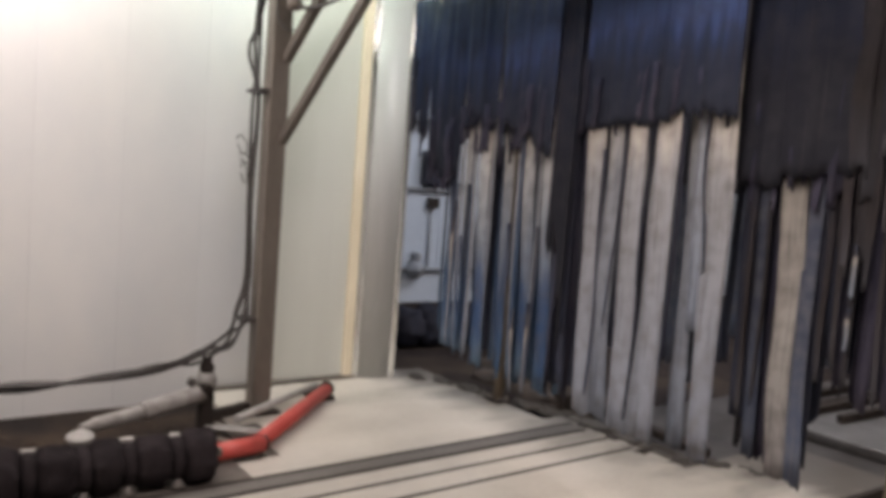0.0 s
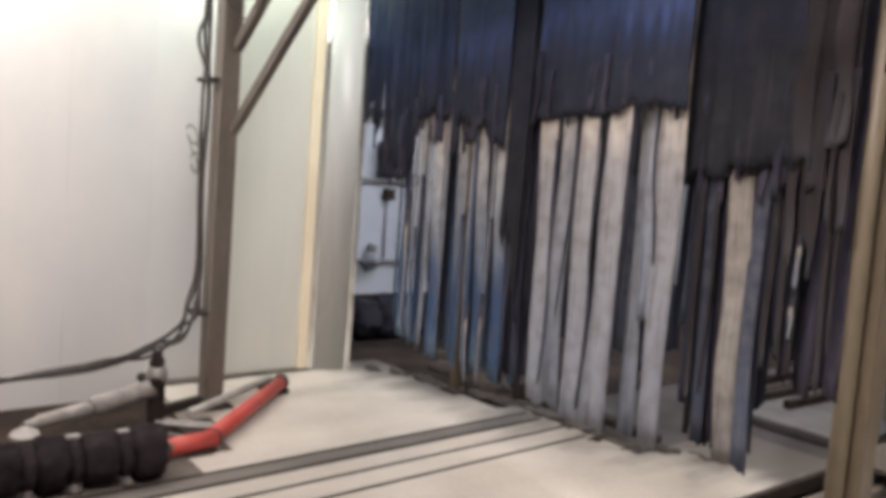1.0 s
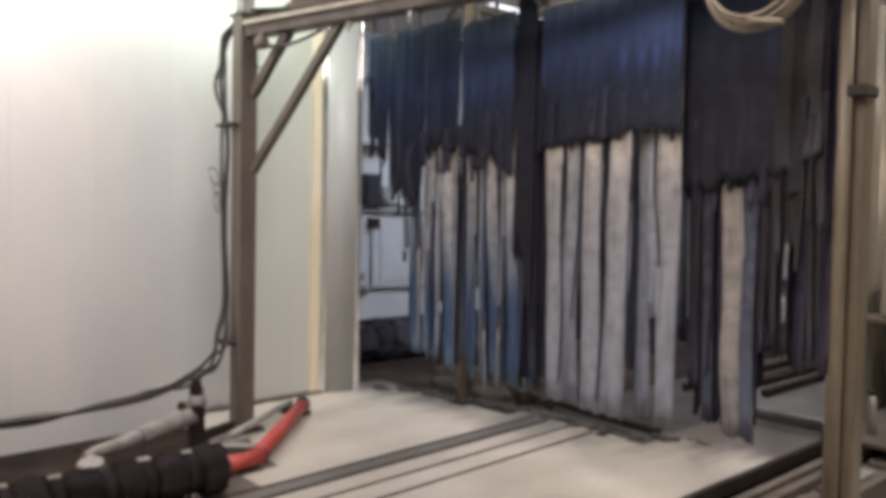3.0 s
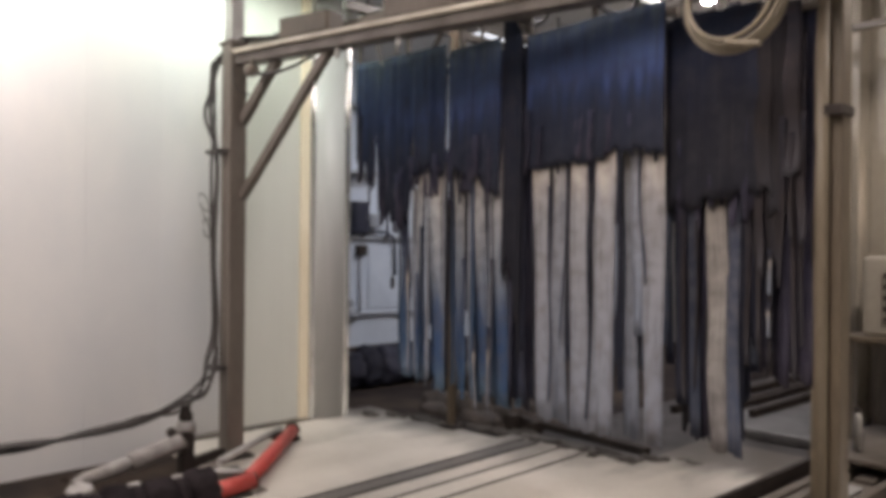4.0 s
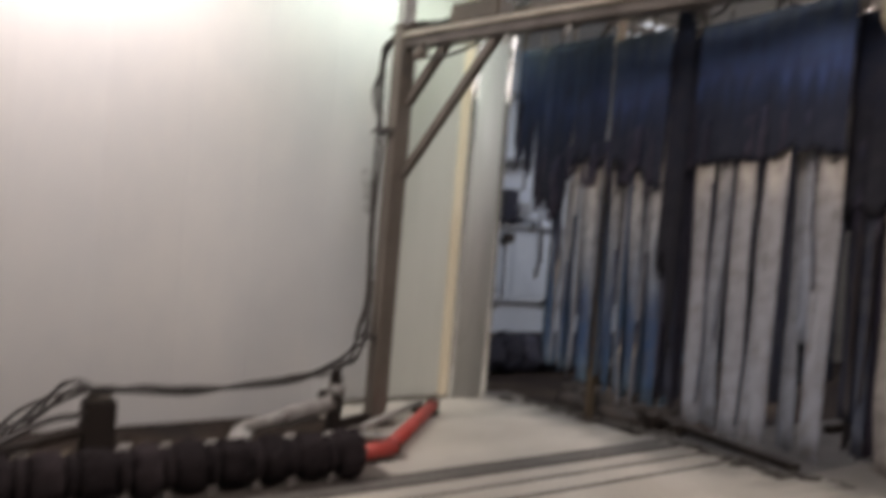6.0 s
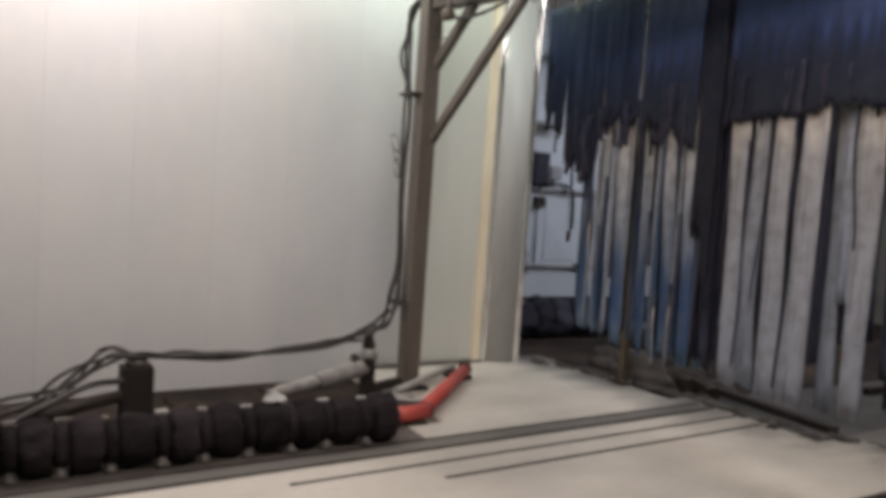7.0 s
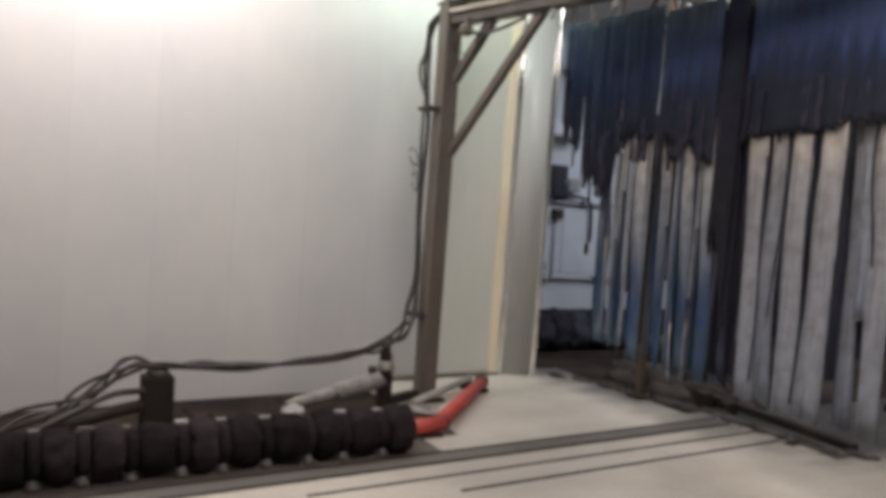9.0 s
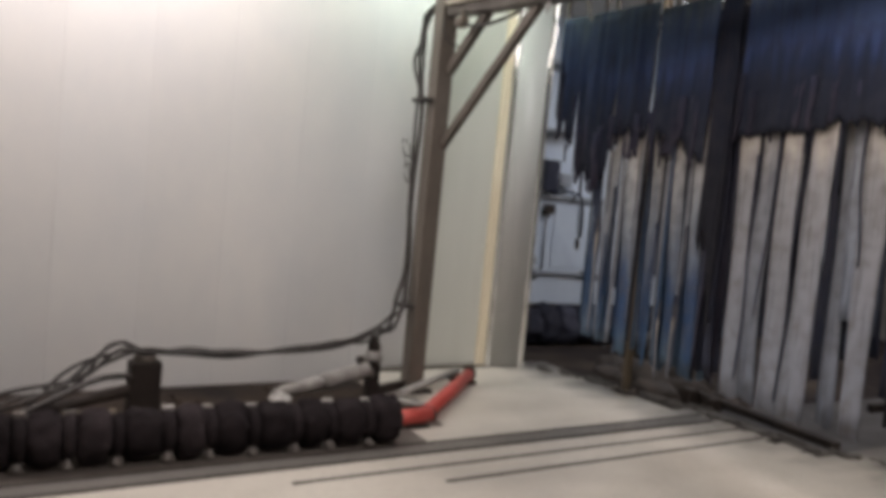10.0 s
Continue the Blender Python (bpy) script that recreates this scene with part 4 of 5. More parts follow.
for i, (xt, zt, wt, xb, zb, wb, m) in enumerate(((-3.492, 1.4, 0.075, -3.479, 0.51, 0.10, C_BLUE), (-3.383, 1.46, 0.06, -3.37, 0.62, 0.05, C_MIX), (-3.43, 1.5, 0.03, -3.41, 0.56, 0.03, C_BLUE), (-2.703, 1.3, 0.10, -2.691, 0.49, 0.10, C_BLUE), (-2.85, 1.3, 0.09, -2.83, 0.44, 0.085, C_BLUE),
                                                 (-3.09, 1.5, 0.04, -3.08, 0.5, 0.04, C_BLUE), (-2.655, 1.5, 0.05, -2.64, 0.45, 0.06, C_BLUE), (-3.22, 1.4, 0.06, -3.2, 0.49, 0.06, C_BLUE), (-2.545, 1.6, 0.045, -2.53, 0.44, 0.05, C_BLUE), (-3.335, 1.3, 0.04, -3.33, 0.53, 0.05, C_BLUE))):
    L.append(hung(xt, zt, wt, xb, zb, wb, m, dy=0.05 + 0.02 * (i % 3), top=1.75 if xt < -3.36 else 2.3))
for i, (xc, w, b, m) in enumerate(((-3.225, 0.035, 0.5, C_GREY), (-3.075, 0.03, 0.47, C_GREY), (-2.86, 0.045, 0.5, C_GREY), (-2.81, 0.03, 0.46, C_BLUE), (-2.68, 0.035, 0.47, C_GREY), (-2.53, 0.03, 0.45, C_BLUE), (-3.355, 0.03, 0.55, C_GREY))):
    L.append((xc, w, b, m, {"dy": -0.008 + 0.012 * (i % 3), "sway": 0.008, "twist": 8, "taper": 0.8, "ragged": 0.03}))
# narrow strands in front of and between the strips
for xc, w, b, t, m in ((-3.26, 0.022, 0.55, 1.5, C_BLUE), (-2.87, 0.025, 0.46, 1.3, C_BLUE), (-2.64, 0.022, 0.5, 1.3, C_DARK), (-2.778, 0.014, 0.42, 0.85, C_LIGHT), (-3.47, 0.02, 0.62, 1.7, C_BLUE), (-3.39, 0.018, 0.56, 1.4, C_LIGHT), (-3.31, 0.02, 0.52, 1.2, C_BLUE), (-2.665, 0.014, 0.43, 0.9, C_LIGHT)):
    L.append((xc, w, b, m, {"dy": -0.02, "top": t, "taper": 0.6, "ragged": 0.03, "sway": 0.006}))
# dark backing cloths added close behind to darken the gaps
for xc, w in ((-3.47, 0.05), (-3.37, 0.05), (-2.96, 0.05), (-2.86, 0.08), (-2.74, 0.09), (-2.62, 0.08)):
    L.append((xc, w, 0.85, C_BACK, {"dy": 0.27, "twist": 8}))
for i in (0, 3, 4, 5, 6, 7, 8, 9):
    L.append((-3.37 + 0.105 * i, 0.115, 0.85 + 0.12 * (i * 3 % 4), C_BACK, {"dy": 0.2 + 0.02 * (i % 2), "twist": 5, "sway": 0.01}))
for xc, w in ((-3.26, 0.09), (-2.90, 0.12), (-2.80, 0.11), (-2.68, 0.12), (-2.58, 0.11)):
    L.append((xc, w, 0.52, C_BACK, {"dy": 0.15, "twist": 6}))
for i, (xc, w, b) in enumerate(((-2.545, 0.05, 0.5), (-2.505, 0.06, 0.46), (-2.46, 0.045, 0.52), (-2.43, 0.06, 0.48), (-2.395, 0.045, 0.44), (-2.52, 0.03, 1.0), (-2.44, 0.03, 0.8))):
    L.append((xc, w, b, (C_BACK, C_FRAY, C_BACK)[i % 3], {"dy": 0.0 + 0.02 * (i % 3), "top": 2.5, "twist": 25}))
for xc in (-2.52, -2.45):
    L.append((xc, 0.11, 0.5, C_BACK, {"dy": 0.09, "top": 2.5}))
for xc in (-3.68, -2.44):
    L.append((xc, 0.03, 2.58, C_CREAM, {"dy": -0.06, "top": 2.72, "sway": 0.004, "ragged": 0.01, "lean": 0.05}))
curtain("curtain of worn pale and blue cloth strips, blue valance", -3.95, -2.40, CY, 2.53,
        [], L, 1,
        [(-3.92, -3.75, 2.3, 1.62, 1.95, 0.045, C_FRAY), (-3.67, -3.42, 1.9, 1.40, 1.58, 0.05, C_FRAY), (-3.36, -3.06, 2.0, 1.66, 1.86, 0.05, C_FRAY), (-3.0, -2.58, 2.0, 1.60, 1.78, 0.05, C_FRAY)],
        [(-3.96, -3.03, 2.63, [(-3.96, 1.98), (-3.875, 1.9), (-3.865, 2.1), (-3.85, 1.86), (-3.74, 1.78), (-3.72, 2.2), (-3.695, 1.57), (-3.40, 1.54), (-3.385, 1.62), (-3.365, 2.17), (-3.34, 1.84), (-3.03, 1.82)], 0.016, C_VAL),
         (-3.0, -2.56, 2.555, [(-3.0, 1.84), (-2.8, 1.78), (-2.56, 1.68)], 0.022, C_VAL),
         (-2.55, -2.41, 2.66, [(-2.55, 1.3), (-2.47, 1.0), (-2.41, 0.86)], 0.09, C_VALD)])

# right-hand bay
R = [hung(-2.288, 1.81, 0.126, -2.268, 0.428, 0.108, C_LIGHT), hung(-2.162, 1.81, 0.094, -2.160, 0.43, 0.102, C_GREY, dy=0.004), hung(-2.030, 1.81, 0.124, -2.030, 0.408, 0.124, C_LIGHT), hung(-1.856, 1.80, 0.126, -1.887, 0.413, 0.146, C_LIGHT),
     hung(-1.764, 1.80, 0.06, -1.736, 0.417, 0.092, C_GREY, dy=0.06), hung(-1.687, 1.80, 0.09, -1.665, 0.93, 0.078, C_GREY, dy=0.02), hung(-1.595, 1.80, 0.145, -1.574, 0.412, 0.088, C_LIGHT)]
for xc, w, b in ((-2.22, 0.06, 0.5), (-1.95, 0.08, 0.48), (-1.67, 0.06, 0.75)):
    R.append((xc, w, b, C_DARK, {"dy": 0.07}))
for xc, w, b, t in ((-2.345, 0.02, 0.6, 1.5), (-2.225, 0.025, 0.55, 1.7), (-2.105, 0.02, 0.9, 1.85), (-1.965, 0.03, 0.5, 1.85), (-1.93, 0.02, 1.1, 1.9), (-1.79, 0.03, 0.7, 2.0), (-1.65, 0.02, 1.2, 1.9)):
    R.append((xc, w * 0.6, b, C_BACK, {"dy": -0.012, "top": t, "taper": 0.5, "ragged": 0.03}))
# backing cloths added to keep the gaps between these strips dark
for xc, w in ((-2.34, 0.10), (-2.22, 0.12), (-2.10, 0.12), (-1.97, 0.12), (-1.78, 0.09)):
    R.append((xc, w, 0.75, C_BACK, {"dy": 0.16, "twist": 6}))
curtain("curtain of broad pale grey cloth strips, blue valance", -2.37, -1.51, CY, 2.50,
        [], R, 2,
        [(-2.36, -1.54, 2.08, 1.76, 1.84, 0.10, C_FRAY)],
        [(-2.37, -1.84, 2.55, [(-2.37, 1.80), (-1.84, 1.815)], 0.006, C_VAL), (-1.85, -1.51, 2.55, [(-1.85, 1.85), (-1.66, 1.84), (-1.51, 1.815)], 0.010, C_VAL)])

# dark bay beside the post
D = [hung(-1.312, 1.44, 0.11, -1.292, 0.417, 0.086, C_CREAM, top=1.6), hung(-1.222, 1.3, 0.06, -1.213, 0.42, 0.066, C_DARK), hung(-1.488, 1.2, 0.085, -1.474, 0.60, 0.09, C_BACK, dy=0.03),
     hung(-1.428, 1.3, 0.058, -1.409, 0.464, 0.052, C_DARK), hung(-1.357, 1.3, 0.072, -1.346, 0.463, 0.052, C_BROWN, dy=0.03)]
rnd = random.Random(77)
x = -1.50
while x < -0.9:
    w = rnd.uniform(0.03, 0.062)
    low = rnd.uniform(0.45, 0.6) if x < -1.2 else rnd.uniform(0.76, 0.95)
    D.append((x, w, low, rnd.choice((C_DARK, C_BROWN, C_FRAY, C_FRAY, C_BACK)), {"dy": rnd.uniform(0.03, 0.11), "sway": 0.012, "twist": 10, "taper": rnd.uniform(0.6, 1.0), "ragged": 0.03}))
    x += w * rnd.uniform(0.55, 0.9)
for xc, w, b, t in ((-1.47, 0.03, 0.62, 1.6), (-1.40, 0.02, 0.7, 1.5), (-1.15, 0.03, 0.85, 1.6), (-1.10, 0.028, 0.9, 2.0), (-1.06, 0.03, 0.82, 2.2), (-0.95, 0.028, 0.8, 2.2), (-0.91, 0.025, 0.95, 2.3)):
    D.append((xc, w, b, C_BROWN, {"dy": -0.02, "top": t, "taper": 0.6, "ragged": 0.03, "sway": 0.01}))
# dense backing cloths added for the darkness behind this bay
for i in range(9):
    D.append((-1.49 + 0.073 * i, 0.10, (0.64 if i < 4 else 0.84) + 0.05 * (i * 5 % 3), C_BACK, {"dy": 0.15 + 0.02 * (i % 2), "sway": 0.01, "twist": 5, "ragged": 0.03}))
# two pale slivers stand in for light showing through gaps
for z0, z1, xc in ((1.17, 1.36, -1.047), (0.98, 1.13, -1.05)):
    D.append((xc, 0.014, z0, C_GREY, {"dy": -0.03, "top": z1, "sway": 0.004, "ragged": 0.01}))
curtain("hanging curtain of wet black and blue cloth strips", -1.50, -0.90, CY + 0.1, 2.42,
        [(-1.10, -0.90, 2.42, 1.5, 0.06, C_BROWN, 0.2)], D, 3,
        [(-1.49, -1.12, 2.0, 1.42, 1.62, 0.05, C_FRAY), (-1.12, -0.90, 1.9, 1.2, 1.5, 0.03, C_BROWN)],
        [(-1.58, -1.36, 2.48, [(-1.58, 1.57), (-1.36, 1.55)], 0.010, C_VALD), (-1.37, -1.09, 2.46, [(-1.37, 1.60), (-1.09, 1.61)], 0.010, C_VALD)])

# rows behind
for row, (yy, n, m1, m2) in enumerate(((5.7, 15, C_BACK, C_DARK), (6.15, 12, C_BACK, C_BLUE), (7.1, 11, C_BACK, C_BACK))):
    S, rr2 = [], random.Random(30 + row)
    x0, x1 = -3.75 - 0.12 * row, -1.15
    x1 = (-1.36, -1.5, -1.8)[row]
    if row == 2:
        x0, x1 = -4.4, -1.8
    for i in range(n):
        x = x0 + (x1 - x0) * i / (n - 1) + rr2.uniform(-0.04, 0.04)
        S.append((x, rr2.uniform(0.07, 0.12), rr2.uniform(0.38, 0.6) + (0.3 if x > -2.3 else 0), m1 if rr2.random() < 0.6 else m2, {}))
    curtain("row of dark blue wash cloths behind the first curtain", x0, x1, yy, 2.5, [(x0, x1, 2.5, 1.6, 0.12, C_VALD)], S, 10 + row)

# overhead frame that carries the curtains
fr = thing("curtain_frame", (-2.4, 5.0, 2.93), "grimy steel overhead frame that carries the wash curtains", "frame")
for yy in (CY, CY + 0.16, 5.7, 6.15, 7.1):
    part("cross_bar", bar((-4.3, yy, 2.955), (-0.95, yy, 2.955), 0.05, 0.05), DARKSTEEL, fr)
for xx in (-3.87, -2.4, -0.86):
    part("long_bar", bar((xx, 4.3, 3.01), (xx, 7.3, 3.01), 0.06, 0.06), DARKSTEEL, fr)
for xx, yy in ((-3.87, 4.5), (-2.4, 4.5), (-0.86, 4.5), (-3.87, 6.6), (-2.4, 6.6), (-0.86, 6.6)):
    part("drop_rod", tube([(xx, yy, 3.03), (xx, yy, 3.4)], 0.012, 8), DARKSTEEL, fr)
for i, xx in enumerate((-3.55, -3.2, -2.75, -2.48, -1.9)):
    part("diagonal", bar((xx, CY, 2.6), (xx + (0.16 if i % 2 else -0.13), CY + 0.1, 2.94), 0.02, 0.03, 0.003), DARKSTEEL, fr)

# ---------------------------------------------------------------- posts of the curtain frame
SX, SY = -3.815, 5.29
sp = thing("support_pole", (SX, SY, 0), "thin brown steel pole on a small base plate", "pole")
part("tube", block(SX - 0.025, SY - 0.025, 0.016, SX + 0.025, SY + 0.025, 3.02, 0.006), BROWN, sp)
part("base_plate", block(SX - 0.075, SY - 0.06, 0.0, SX + 0.075, SY + 0.06, 0.018, 0.004), GRIME, sp)
for dx, dy in ((-0.05, -0.04), (0.05, -0.04), (0.05, 0.04), (-0.05, 0.04)):
    part("bolt", disc_profile([(0, 0.011), (0.02, 0.011), (0.024, 0.006)], (SX + dx, SY + dy, 0.016), (0, 0, 1), 6), STEEL, sp)

PX, PY = -0.85, 4.755
rp = thing("support_post", (PX, PY, 0), "tan painted steel post with a pipe strapped along it", "post")
part("tube", block(PX - 0.055, PY - 0.055, 0.02, PX + 0.055, PY + 0.055, 3.0, 0.012), TAN, rp)
part("pipe", tube([(PX - 0.02, PY - 0.085, 0.03), (PX - 0.02, PY - 0.085, 2.93)], 0.032, 16), TANPIPE, rp)
part("strap", block(PX - 0.02, PY - 0.111, 1.94, PX + 0.075, PY + 0.03, 1.985, 0.006), GRIME, rp)
part("base_block", block(PX - 0.1, PY - 0.12, -0.22, PX + 0.14, PY + 0.12, 0.03, 0.012), GRIME, rp, "black base block")
part("brace", bar((PX - 0.05, PY, 2.24), (PX - 0.42, PY, 2.72), 0.05, 0.06), TAN, rp)
part("arm", bar((PX, PY, 2.74), (PX - 0.8, PY, 2.74), 0.05, 0.06), TAN, rp)

# cables and hoses slung between the arch and the curtain frame
sl = thing("overhead_cables", (-3.2, 3.95, 2.8), "dark cables and hoses slung between arch and curtain frame", "cable")
rnd = random.Random(21)
for k in range(9):
    x = -3.95 + k * 0.31 + rnd.uniform(-0.08, 0.08)
    dip = rnd.uniform(-0.02, 0.05) if k < 3 else rnd.uniform(0.05, 0.16)
    part("cable", tube(curve_points([beam_point(x - AX, 0.18, 2.70), beam_point(x - AX + 0.1, 0.34, 2.72 - dip), beam_point(x - AX + 0.2, 0.48, 2.76 - dip), (x + 0.3 + rnd.uniform(-0.1, 0.1), CY, 2.94)], 6), rnd.uniform(0.008, 0.014), 8), BLACK if k % 3 else HOSE, sl)
for k in range(3):
    z = 2.78 + 0.03 * k
    part("cable", tube(curve_points([beam_point(0.0, 0.3 + 0.05 * k, z), beam_point(0.7, 0.32 + 0.04 * k, z - 0.05), beam_point(1.6, 0.3 + 0.05 * k, z - 0.01), beam_point(2.6, 0.33, z - 0.06), beam_point(3.3, 0.35, z)], 6), 0.012, 8), BLACK, sl)

HX, HY, HZ = -1.05, 4.2, 2.40
hc = thing("hose_coil", (HX, HY, HZ), "coil of tan rubber hose hung under the frame", "hose")
rnd = random.Random(9)
for k in range(4):
    r = 0.180 + 0.013 * k
    ox, oz, ph = rnd.uniform(-0.012, 0.012), rnd.uniform(-0.012, 0.012), rnd.uniform(0, 6)
    pts = [(HX + ox + r * math.cos(ph + t / 28 * math.tau), HY - 0.015 + 0.014 * k, HZ + oz + r * math.sin(ph + t / 28 * math.tau)) for t in range(29)]
    part("hose_turn", tube(pts, 0.0095, 10), HOSE, hc)
part("hose_end", tube(curve_points([(HX - 0.01, HY - 0.02, HZ - 0.195), (HX + 0.08, HY - 0.025, HZ - 0.215), (HX + 0.14, HY - 0.03, HZ - 0.23)]), 0.0125, 10), HOSE, hc)
part("hook", tube(curve_points([(HX, HY, HZ + 0.18), (HX, HY + 0.005, HZ + 0.24), (HX, HY + 0.03, HZ + 0.29)]), 0.008, 8), STEEL, hc)

# ---------------------------------------------------------------- floor ironwork under the curtain
single("floor_plate", block(-3.3, 5.475, -0.045, -2.32, 5.60, 0.012, 0.008), DARKSTEEL, "flat dark steel plate lying on the floor", "plate")
fb = thing("floor_bar", (-3.3, 5.75, 0), "dark steel bar laid across the lane floor", "bar")
part("bar", bar((-3.75, 5.86, 0.02), (-2.38, 5.72, 0.02), 0.08, 0.05), GRIME, fb)
part("lug", block(-3.64, 5.70, -0.045, -3.56, 5.81, 0.07, 0.015), GRIME, fb)
part("lug", block(-3.38, 5.66, -0.045, -3.32, 5.78, 0.06, 0.012), GRIME, fb)
def dirt(points, z=0.0, tall=1.0):
    bm = bmesh.new()
    for i, (x, yy, r) in enumerate(points):
        b2 = bmesh.new()
        bmesh.ops.create_icosphere(b2, subdivisions=3, radius=r, matrix=Matrix.Translation((x, yy, z)) @ Matrix.Diagonal((1.5, 0.8, (0.12 + 0.1 * (i % 2)) * tall, 1)))
        for v in b2.verts:
            v.co += noise.noise_vector(v.co * 16) * 0.03
        merge(bm, b2)
    return bm


single("dirt", dirt([(-3.95, 5.28, 0.07), (-4.15, 5.3, 0.1), (-4.4, 5.22, 0.08), (-3.6, 5.42, 0.09), (-3.45, 5.46, 0.1), (-3.3, 5.55, 0.08), (-3.72, 5.44, 0.06), (-4.58, 5.1, 0.07), (-3.15, 5.46, 0.06), (-2.95, 5.5, 0.08), (-2.75, 5.5, 0.07), (-2.55, 5.54, 0.09), (-2.4, 5.46, 0.06), (-2.3, 5.66, 0.08), (-2.1, 5.76, 0.06), (-2.62, 5.42, 0.05), (-2.85, 5.44, 0.045)]), DIRT, "wet dark dirt washed up at the floor edge", "dirt", kind="stuff", smooth=True)
single("dirt", dirt([(-4.5 + 0.13 * ((i * 7) % 6), 0.5 + 0.125 * i, 0.05 + 0.012 * ((i * 5) % 5)) for i in range(22)], -0.06), GUTTER, "wet black-brown dirt and debris lying along the gutter", "dirt", kind="stuff", smooth=True)
HEAP = mat("brown_sludge", (0.066, 0.047, 0.037), (0.026, 0.021, 0.020), rough=0.7, scale=8, fine=60, bump=0.7, stain=(0.015, 0.013, 0.013), stain_amount=0.7)
single("sludge_heap", dirt([(-4.45, 5.75, 0.16), (-4.2, 5.85, 0.2), (-4.0, 5.78, 0.17), (-3.8, 5.95, 0.15), (-4.35, 6.1, 0.2), (-4.62, 5.9, 0.14), (-3.62, 6.1, 0.13), (-4.05, 6.2, 0.2)], -0.045, 4.5), HEAP, "heap of brown sludge on the tunnel floor", "dirt", kind="stuff", smooth=True)
single("twig", tube([(-1.95, 3.54, 0.006), (-1.91, 3.59, 0.008), (-1.88, 3.6, 0.006)], 0.008, 6), DIRT, "short dark twig on the lane floor", "twig")

# ---------------------------------------------------------------- conveyor
cv = thing("conveyor", (-1.2, 4.5, -0.22), "grimy steel conveyor track with rails in a floor trench", "conveyor")
part("edge_rail", block(-1.62, -1.5, -0.07, -1.585, 6.45, 0.012, 0.004), GRIME, cv)
part("guide_rail", block(-1.40, -1.5, -0.22, -1.34, 11.5, -0.02, 0.008), STEEL, cv)
part("side_rail", block(-1.515, -1.5, -0.13, -1.455, 11.5, -0.035, 0.008), STEEL, cv)
part("track_plate", block(-1.31, -1.5, -0.22, -1.16, 11.5, -0.05, 0.01), STEEL, cv)
part("guide_rail", block(-1.13, -1.5, -0.22, -1.08, 11.5, -0.01, 0.008), STEEL, cv)
part("edge_rail", block(-0.78, -1.5, -0.22, -0.72, 11.5, 0.015, 0.006), GRIME, cv)
for i in range(24):
    yy = 1.6 + i * 0.36
    part("link", block(-1.29, yy, -0.05, -1.18, yy + 0.2, -0.025, 0.006), STEEL if i % 3 else GALV, cv)
ds = thing("guide_shoe", (-1.3, 4.13, 0), "red and yellow painted guide shoe on the conveyor rail", "guide shoe")
part("nose", bar((-1.48, 3.885, 0.012), (-1.415, 4.05, 0.02), 0.075, 0.03), YELLOW, ds, "worn yellow nose")
part("body", bar((-1.42, 4.045, 0.022), (-1.235, 4.255, 0.022), 0.06, 0.035, 0.012), RED, ds, "red painted body")
part("bracket", block(-1.44, 3.945, -0.13, -1.28, 4.205, 0.006, 0.008), DARKSTEEL, ds)
part("side_plate", block(-1.32, 3.635, -0.13, -1.06, 4.085, 0.015, 0.02), DRAIN, ds)
part("bolt", disc_profile([(0, 0.03), (0.02, 0.03), (0.025, 0.015)], (-1.17, 3.885, 0.013), (0, 0, 1), 6), GRIME, ds)

for xx, z0 in ((-2.62, 0.03), (-2.40, 0.03), (-2.86, -0.045), (-3.1, -0.045)):
    single("tunnel_rail", bar((xx, 7.25, z0 + 0.03), (xx, 11.4, z0 + 0.03), 0.05, 0.06), GRIME, "dark steel rail along the tunnel floor", "rail", group="tunnel rails")

# ---------------------------------------------------------------- fittings on the tunnel side wall
RW = -6.4
eb = thing("electrical_box", (RW, 6.28, 1.68), "navy blue metal switch box on the tunnel wall", "electrical box")
part("body", block(RW, 6.19, 1.51, RW + 0.12, 6.385, 1.86, 0.01), NAVY, eb)
part("cover", block(RW + 0.12, 6.205, 1.53, RW + 0.13, 6.37, 1.84, 0.004), NAVY, eb)
part("latch", block(RW + 0.13, 6.35, 1.66, RW + 0.14, 6.365, 1.71, 0.002), GREYBOX, eb)
eb2 = thing("electrical_box", (RW, 6.55, 1.6), "grey metal junction box on the tunnel wall", "electrical box")
part("body", block(RW, 6.41, 1.58, RW + 0.1, 6.58, 1.73, 0.01), GREYBOX, eb2)
part("cover", block(RW + 0.1, 6.42, 1.59, RW + 0.112, 6.57, 1.72, 0.004), GREYBOX, eb2)
pp = thing("conduit", (RW + 0.04, 6.7, 1.47), "horizontal grey conduit pipe clipped to the tunnel wall", "pipe")
part("pipe", tube([(RW + 0.04, 5.3, 1.455), (RW + 0.04, 7.8, 1.475)], 0.022, 10), GREYBOX, pp)
part("pipe", tube(curve_points([(RW + 0.05, 6.35, 1.50), (RW + 0.06, 6.55, 1.54), (RW + 0.06, 6.74, 1.50), (RW + 0.05, 6.80, 1.36), (RW + 0.04, 6.82, 1.05)]), 0.016, 8), NAVY, pp, "black hose looping over the conduit")
for yy in (5.7, 6.65, 7.4):
    part("clip", block(RW, yy, 1.43, RW + 0.07, yy + 0.03, 1.50, 0.004), GRIME, pp)
p2 = thing("conduit", (RW + 0.03, 6.5, 0.62), "low grey conduit pipe along the tunnel wall", "pipe")
part("pipe", tube([(RW + 0.03, 5.7, 0.64), (RW + 0.03, 7.7, 0.615)], 0.022, 10), GREYBOX, p2)
for yy in (6.1, 6.9, 7.4):
    part("clip", block(RW, yy, 0.59, RW + 0.06, yy + 0.03, 0.66, 0.004), GRIME, p2)
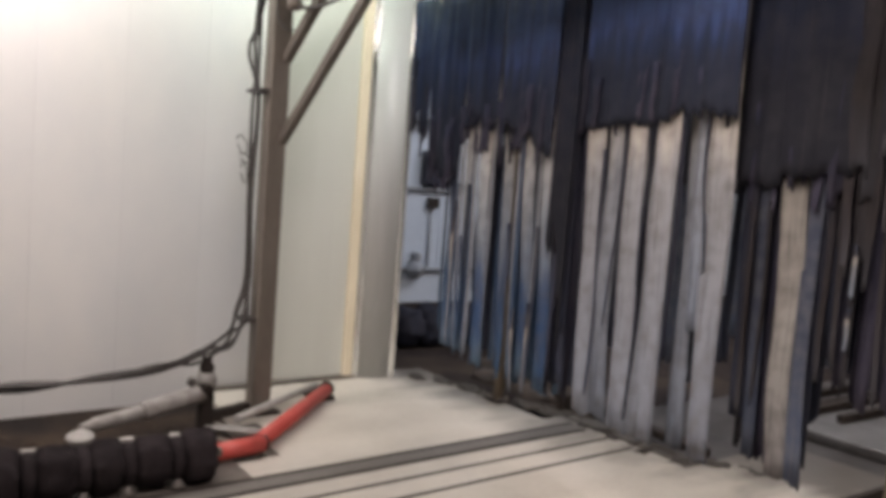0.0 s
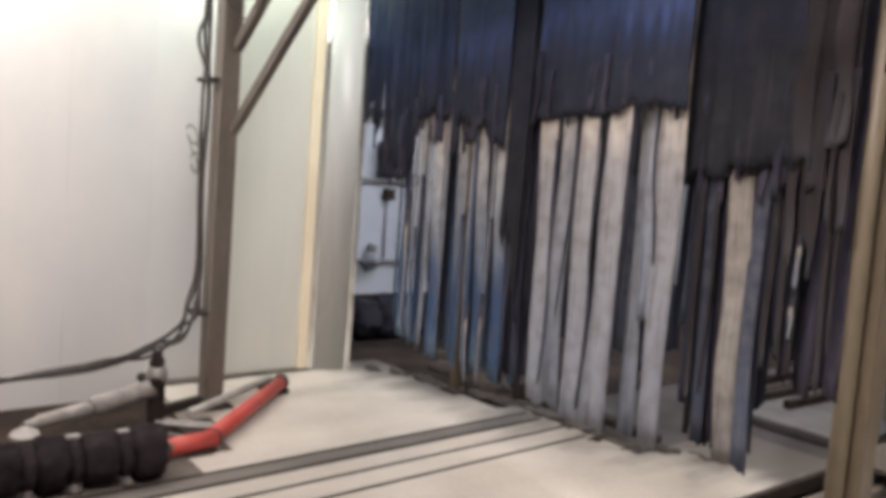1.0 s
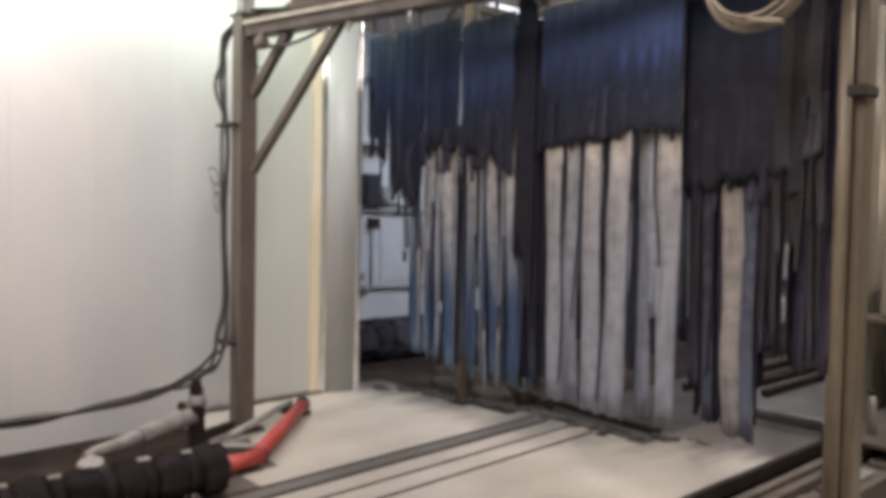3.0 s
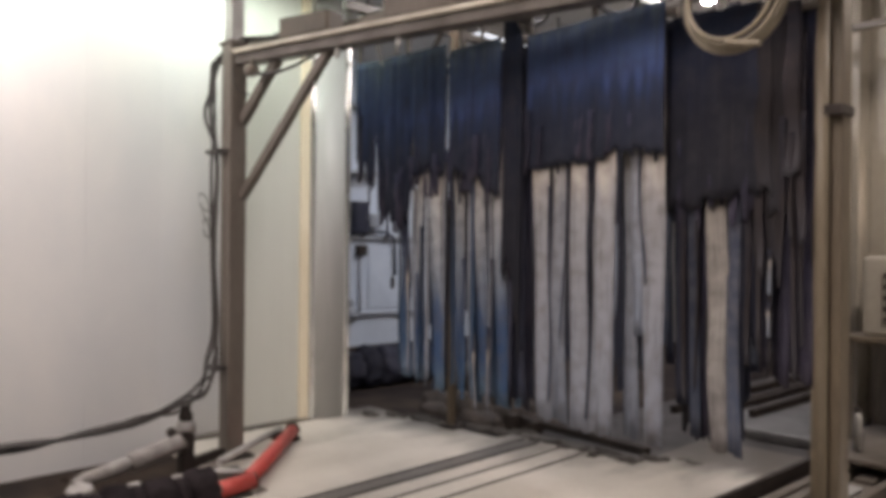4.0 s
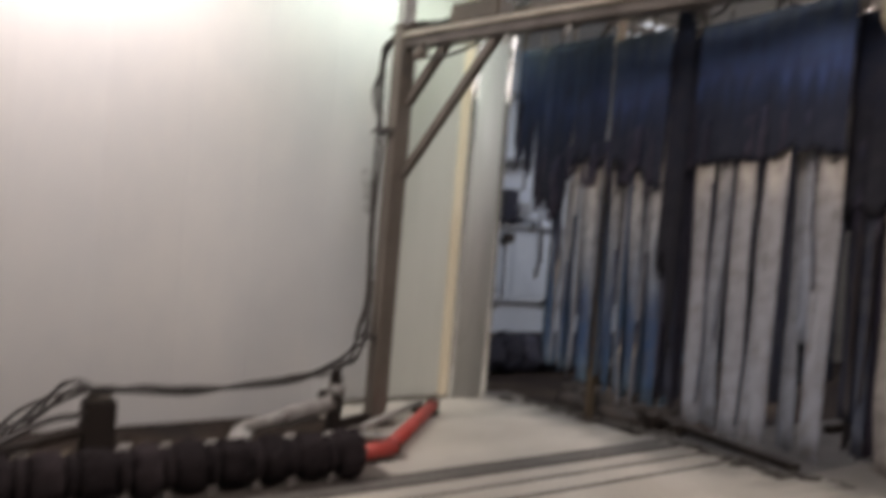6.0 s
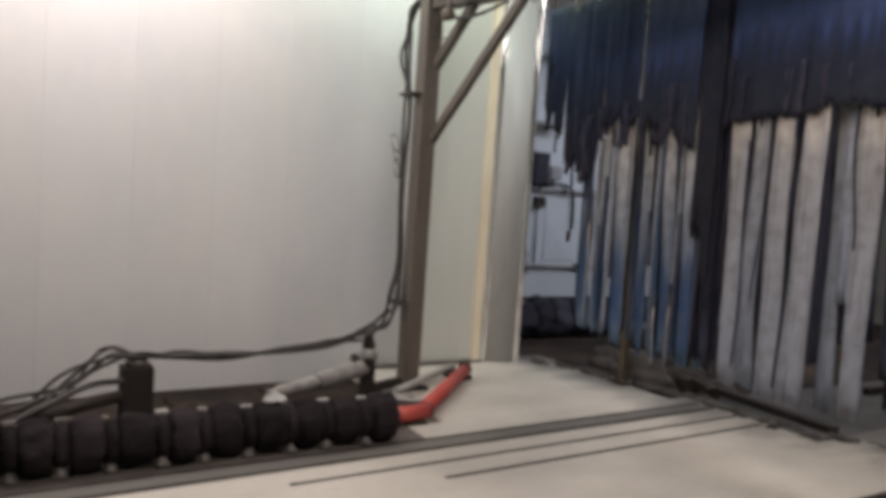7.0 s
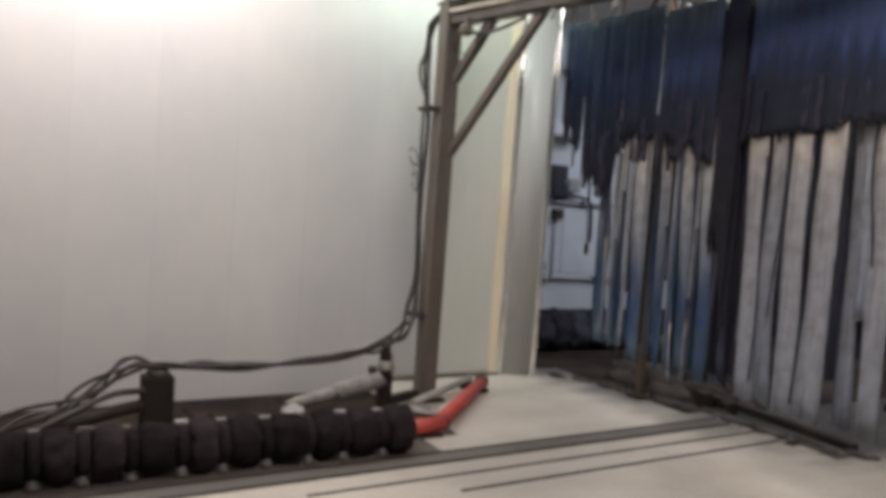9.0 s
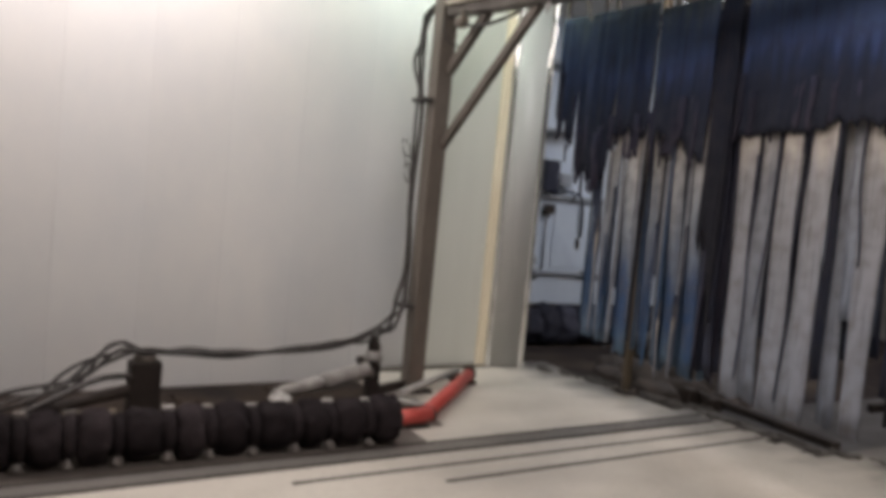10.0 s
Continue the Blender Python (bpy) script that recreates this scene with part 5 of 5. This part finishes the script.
part("valve_body", disc_profile([(0, 0.06), (0.02, 0.09), (0.06, 0.1), (0.1, 0.085), (0.12, 0.04), (0.15, 0.035), (0.16, 0.015)], (RW + 0.01, 6.16, 0.64), (1, 0, 0), 18, None, 0.08, 3), GREYBOX, p2, "round grey valve body")
part("valve_neck", disc_profile([(0, 0.05), (0.06, 0.045), (0.08, 0.055), (0.11, 0.05)], (RW + 0.06, 6.16, 0.70), (0, 0.2, 1), 14), GREYBOX, p2)
sw = thing("wall_switch", (RW, 6.35, 1.32), "small dark switch with a cable running down the wall", "switch")
part("body", block(RW, 6.285, 1.275, RW + 0.07, 6.405, 1.385, 0.008), GRIME, sw)
part("cable", tube([(RW + 0.02, 6.335, 1.28), (RW + 0.02, 6.34, 0.64)], 0.012, 8), GREYBOX, sw)
dh = thing("wall_hatch", (RW, 6.6, 1.02), "flush white hatch with a dark latch in the tunnel wall", "hatch")
part("door", block(RW, 6.46, 0.69, RW + 0.012, 6.92, 1.38, 0.004), FARWALL, dh)
part("latch", block(RW + 0.012, 6.78, 0.91, RW + 0.03, 6.82, 1.03, 0.005), GRIME, dh)
for zz in (2.15, 2.86):
    single("wall_bracket", block(RW, 6.0, zz, RW + 0.2, 6.5, zz + 0.03, 0.005), GREYBOX, "grey shelf bracket on the tunnel wall", "bracket", group="wall brackets")

# low black brush unit by the tunnel wall
lb = thing("side_brush", (-5.7, 6.4, 0), "low black side brush lying along the tunnel wall", "brush")
for k in range(8):
    yy = 5.65 + k * 0.24
    tuft = disc_profile([(0, 0.06), (0.01, 0.17), (0.06, 0.19), (0.12, 0.185 + 0.02 * math.sin(k * 2)), (0.18, 0.18), (0.22, 0.16), (0.23, 0.06)], (-5.8, yy, 0.15), (0, 1, 0), 30, None, 0.14, 50 + k)
    for v in tuft.verts:
        v.co += noise.noise_vector(v.co * 7) * 0.045 + noise.noise_vector(v.co * 23) * 0.02
    part("brush_disc", tuft, C_BACK, lb)
part("shaft", tube([(-5.8, 5.55, 0.15), (-5.8, 7.7, 0.15)], 0.03, 12), STEEL, lb)
part("frame", block(-6.1, 5.7, -0.09, -6.01, 7.6, 0.26, 0.01), GRIME, lb)
part("bearing", block(-5.85, 5.56, -0.045, -5.75, 5.62, 0.18, 0.01), STEEL, lb)
bl2 = thing("drive_housing", (-4.9, 6.6, -0.09), "brown grimy drive housing on the tunnel floor", "machine")
part("body", block(-5.1, 6.3, -0.09, -4.5, 6.9, 0.2, 0.03), GRIME, bl2)
part("lid", block(-5.05, 6.35, 0.2, -4.55, 6.85, 0.23, 0.01), DIRT, bl2)

# ---------------------------------------------------------------- cabinet beyond the post
cb = thing("control_cabinet", (-1.3, 7.3, 0), "beige metal cabinet with dark louvres on a steel stand", "cabinet")
part("body", block(-1.50, 7.0, 0.78, -0.80, 7.6, 1.33, 0.03), BEIGE, cb)
part("ledge", block(-1.62, 6.90, 0.74, -0.75, 7.66, 0.78, 0.008), TAN, cb)
for i in range(5):
    part("louvre", block(-1.36, 6.982, 0.88 + i * 0.075, -1.0, 7.0, 0.915 + i * 0.075, 0.004), GRIME, cb)
for xx in (-1.60, -0.82):
    part("leg", block(xx, 6.95, -0.13, xx + 0.05, 7.0, 0.74, 0.006), STEEL, cb)
    part("leg", block(xx, 7.55, -0.13, xx + 0.05, 7.6, 0.74, 0.006), STEEL, cb)
# panel added to dull the dark space under the ledge
part("back_panel", block(-1.55, 7.56, 0.05, -0.82, 7.59, 0.74, 0.004), DRAIN, cb)
part("lower_shelf", block(-1.60, 6.36, 0.04, -0.77, 7.6, 0.07, 0.006), STEEL, cb)
rl = thing("canister", (-1.38, 6.6, 0.07), "bright metal canister standing on the cabinet's lower shelf", "canister")
part("body", disc_profile([(0, 0.02), (0.005, 0.03), (0.2, 0.03), (0.24, 0.024), (0.25, 0.018)], (-1.38, 6.6, 0.07), (0, 0, 1), 18), GALV, rl)
part("cap", disc_profile([(0, 0.02), (0.03, 0.02), (0.035, 0.012)], (-1.38, 6.6, 0.32), (0, 0, 1), 14), GRIME, rl)
single("wall_pillar", block(-1.92, 7.66, -0.13, -1.75, 7.895, 3.4, 0.012), BEIGE, "beige pillar beside the partition wall", "pillar", kind="structure")

# ---------------------------------------------------------------- boards of the white wall
me = mesh_of("board", block(0, 0, 0, 0.012, 0.4998, 3.45, 0.0007), WHITE)
# grey-green version of the board, for the last two beside the opening
grey_board = mesh_of("board", block(0, 0, 0, 0.012, 0.4998, 3.45, 0.0007), GREYBOARD)
for i in range(13):
    ob = new("board", me)
    ob.parent = wall_west
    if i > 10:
        ob.data = grey_board
    ob.location = (WX - 0.012 - 0.052 * (-4.2 + 0.5 * i), -1.6 + 0.5 * i, -0.058)
    ob.rotation_euler.z = math.atan(0.052)
    if i == 12:
        ob.scale = (1, 0.28, 1)
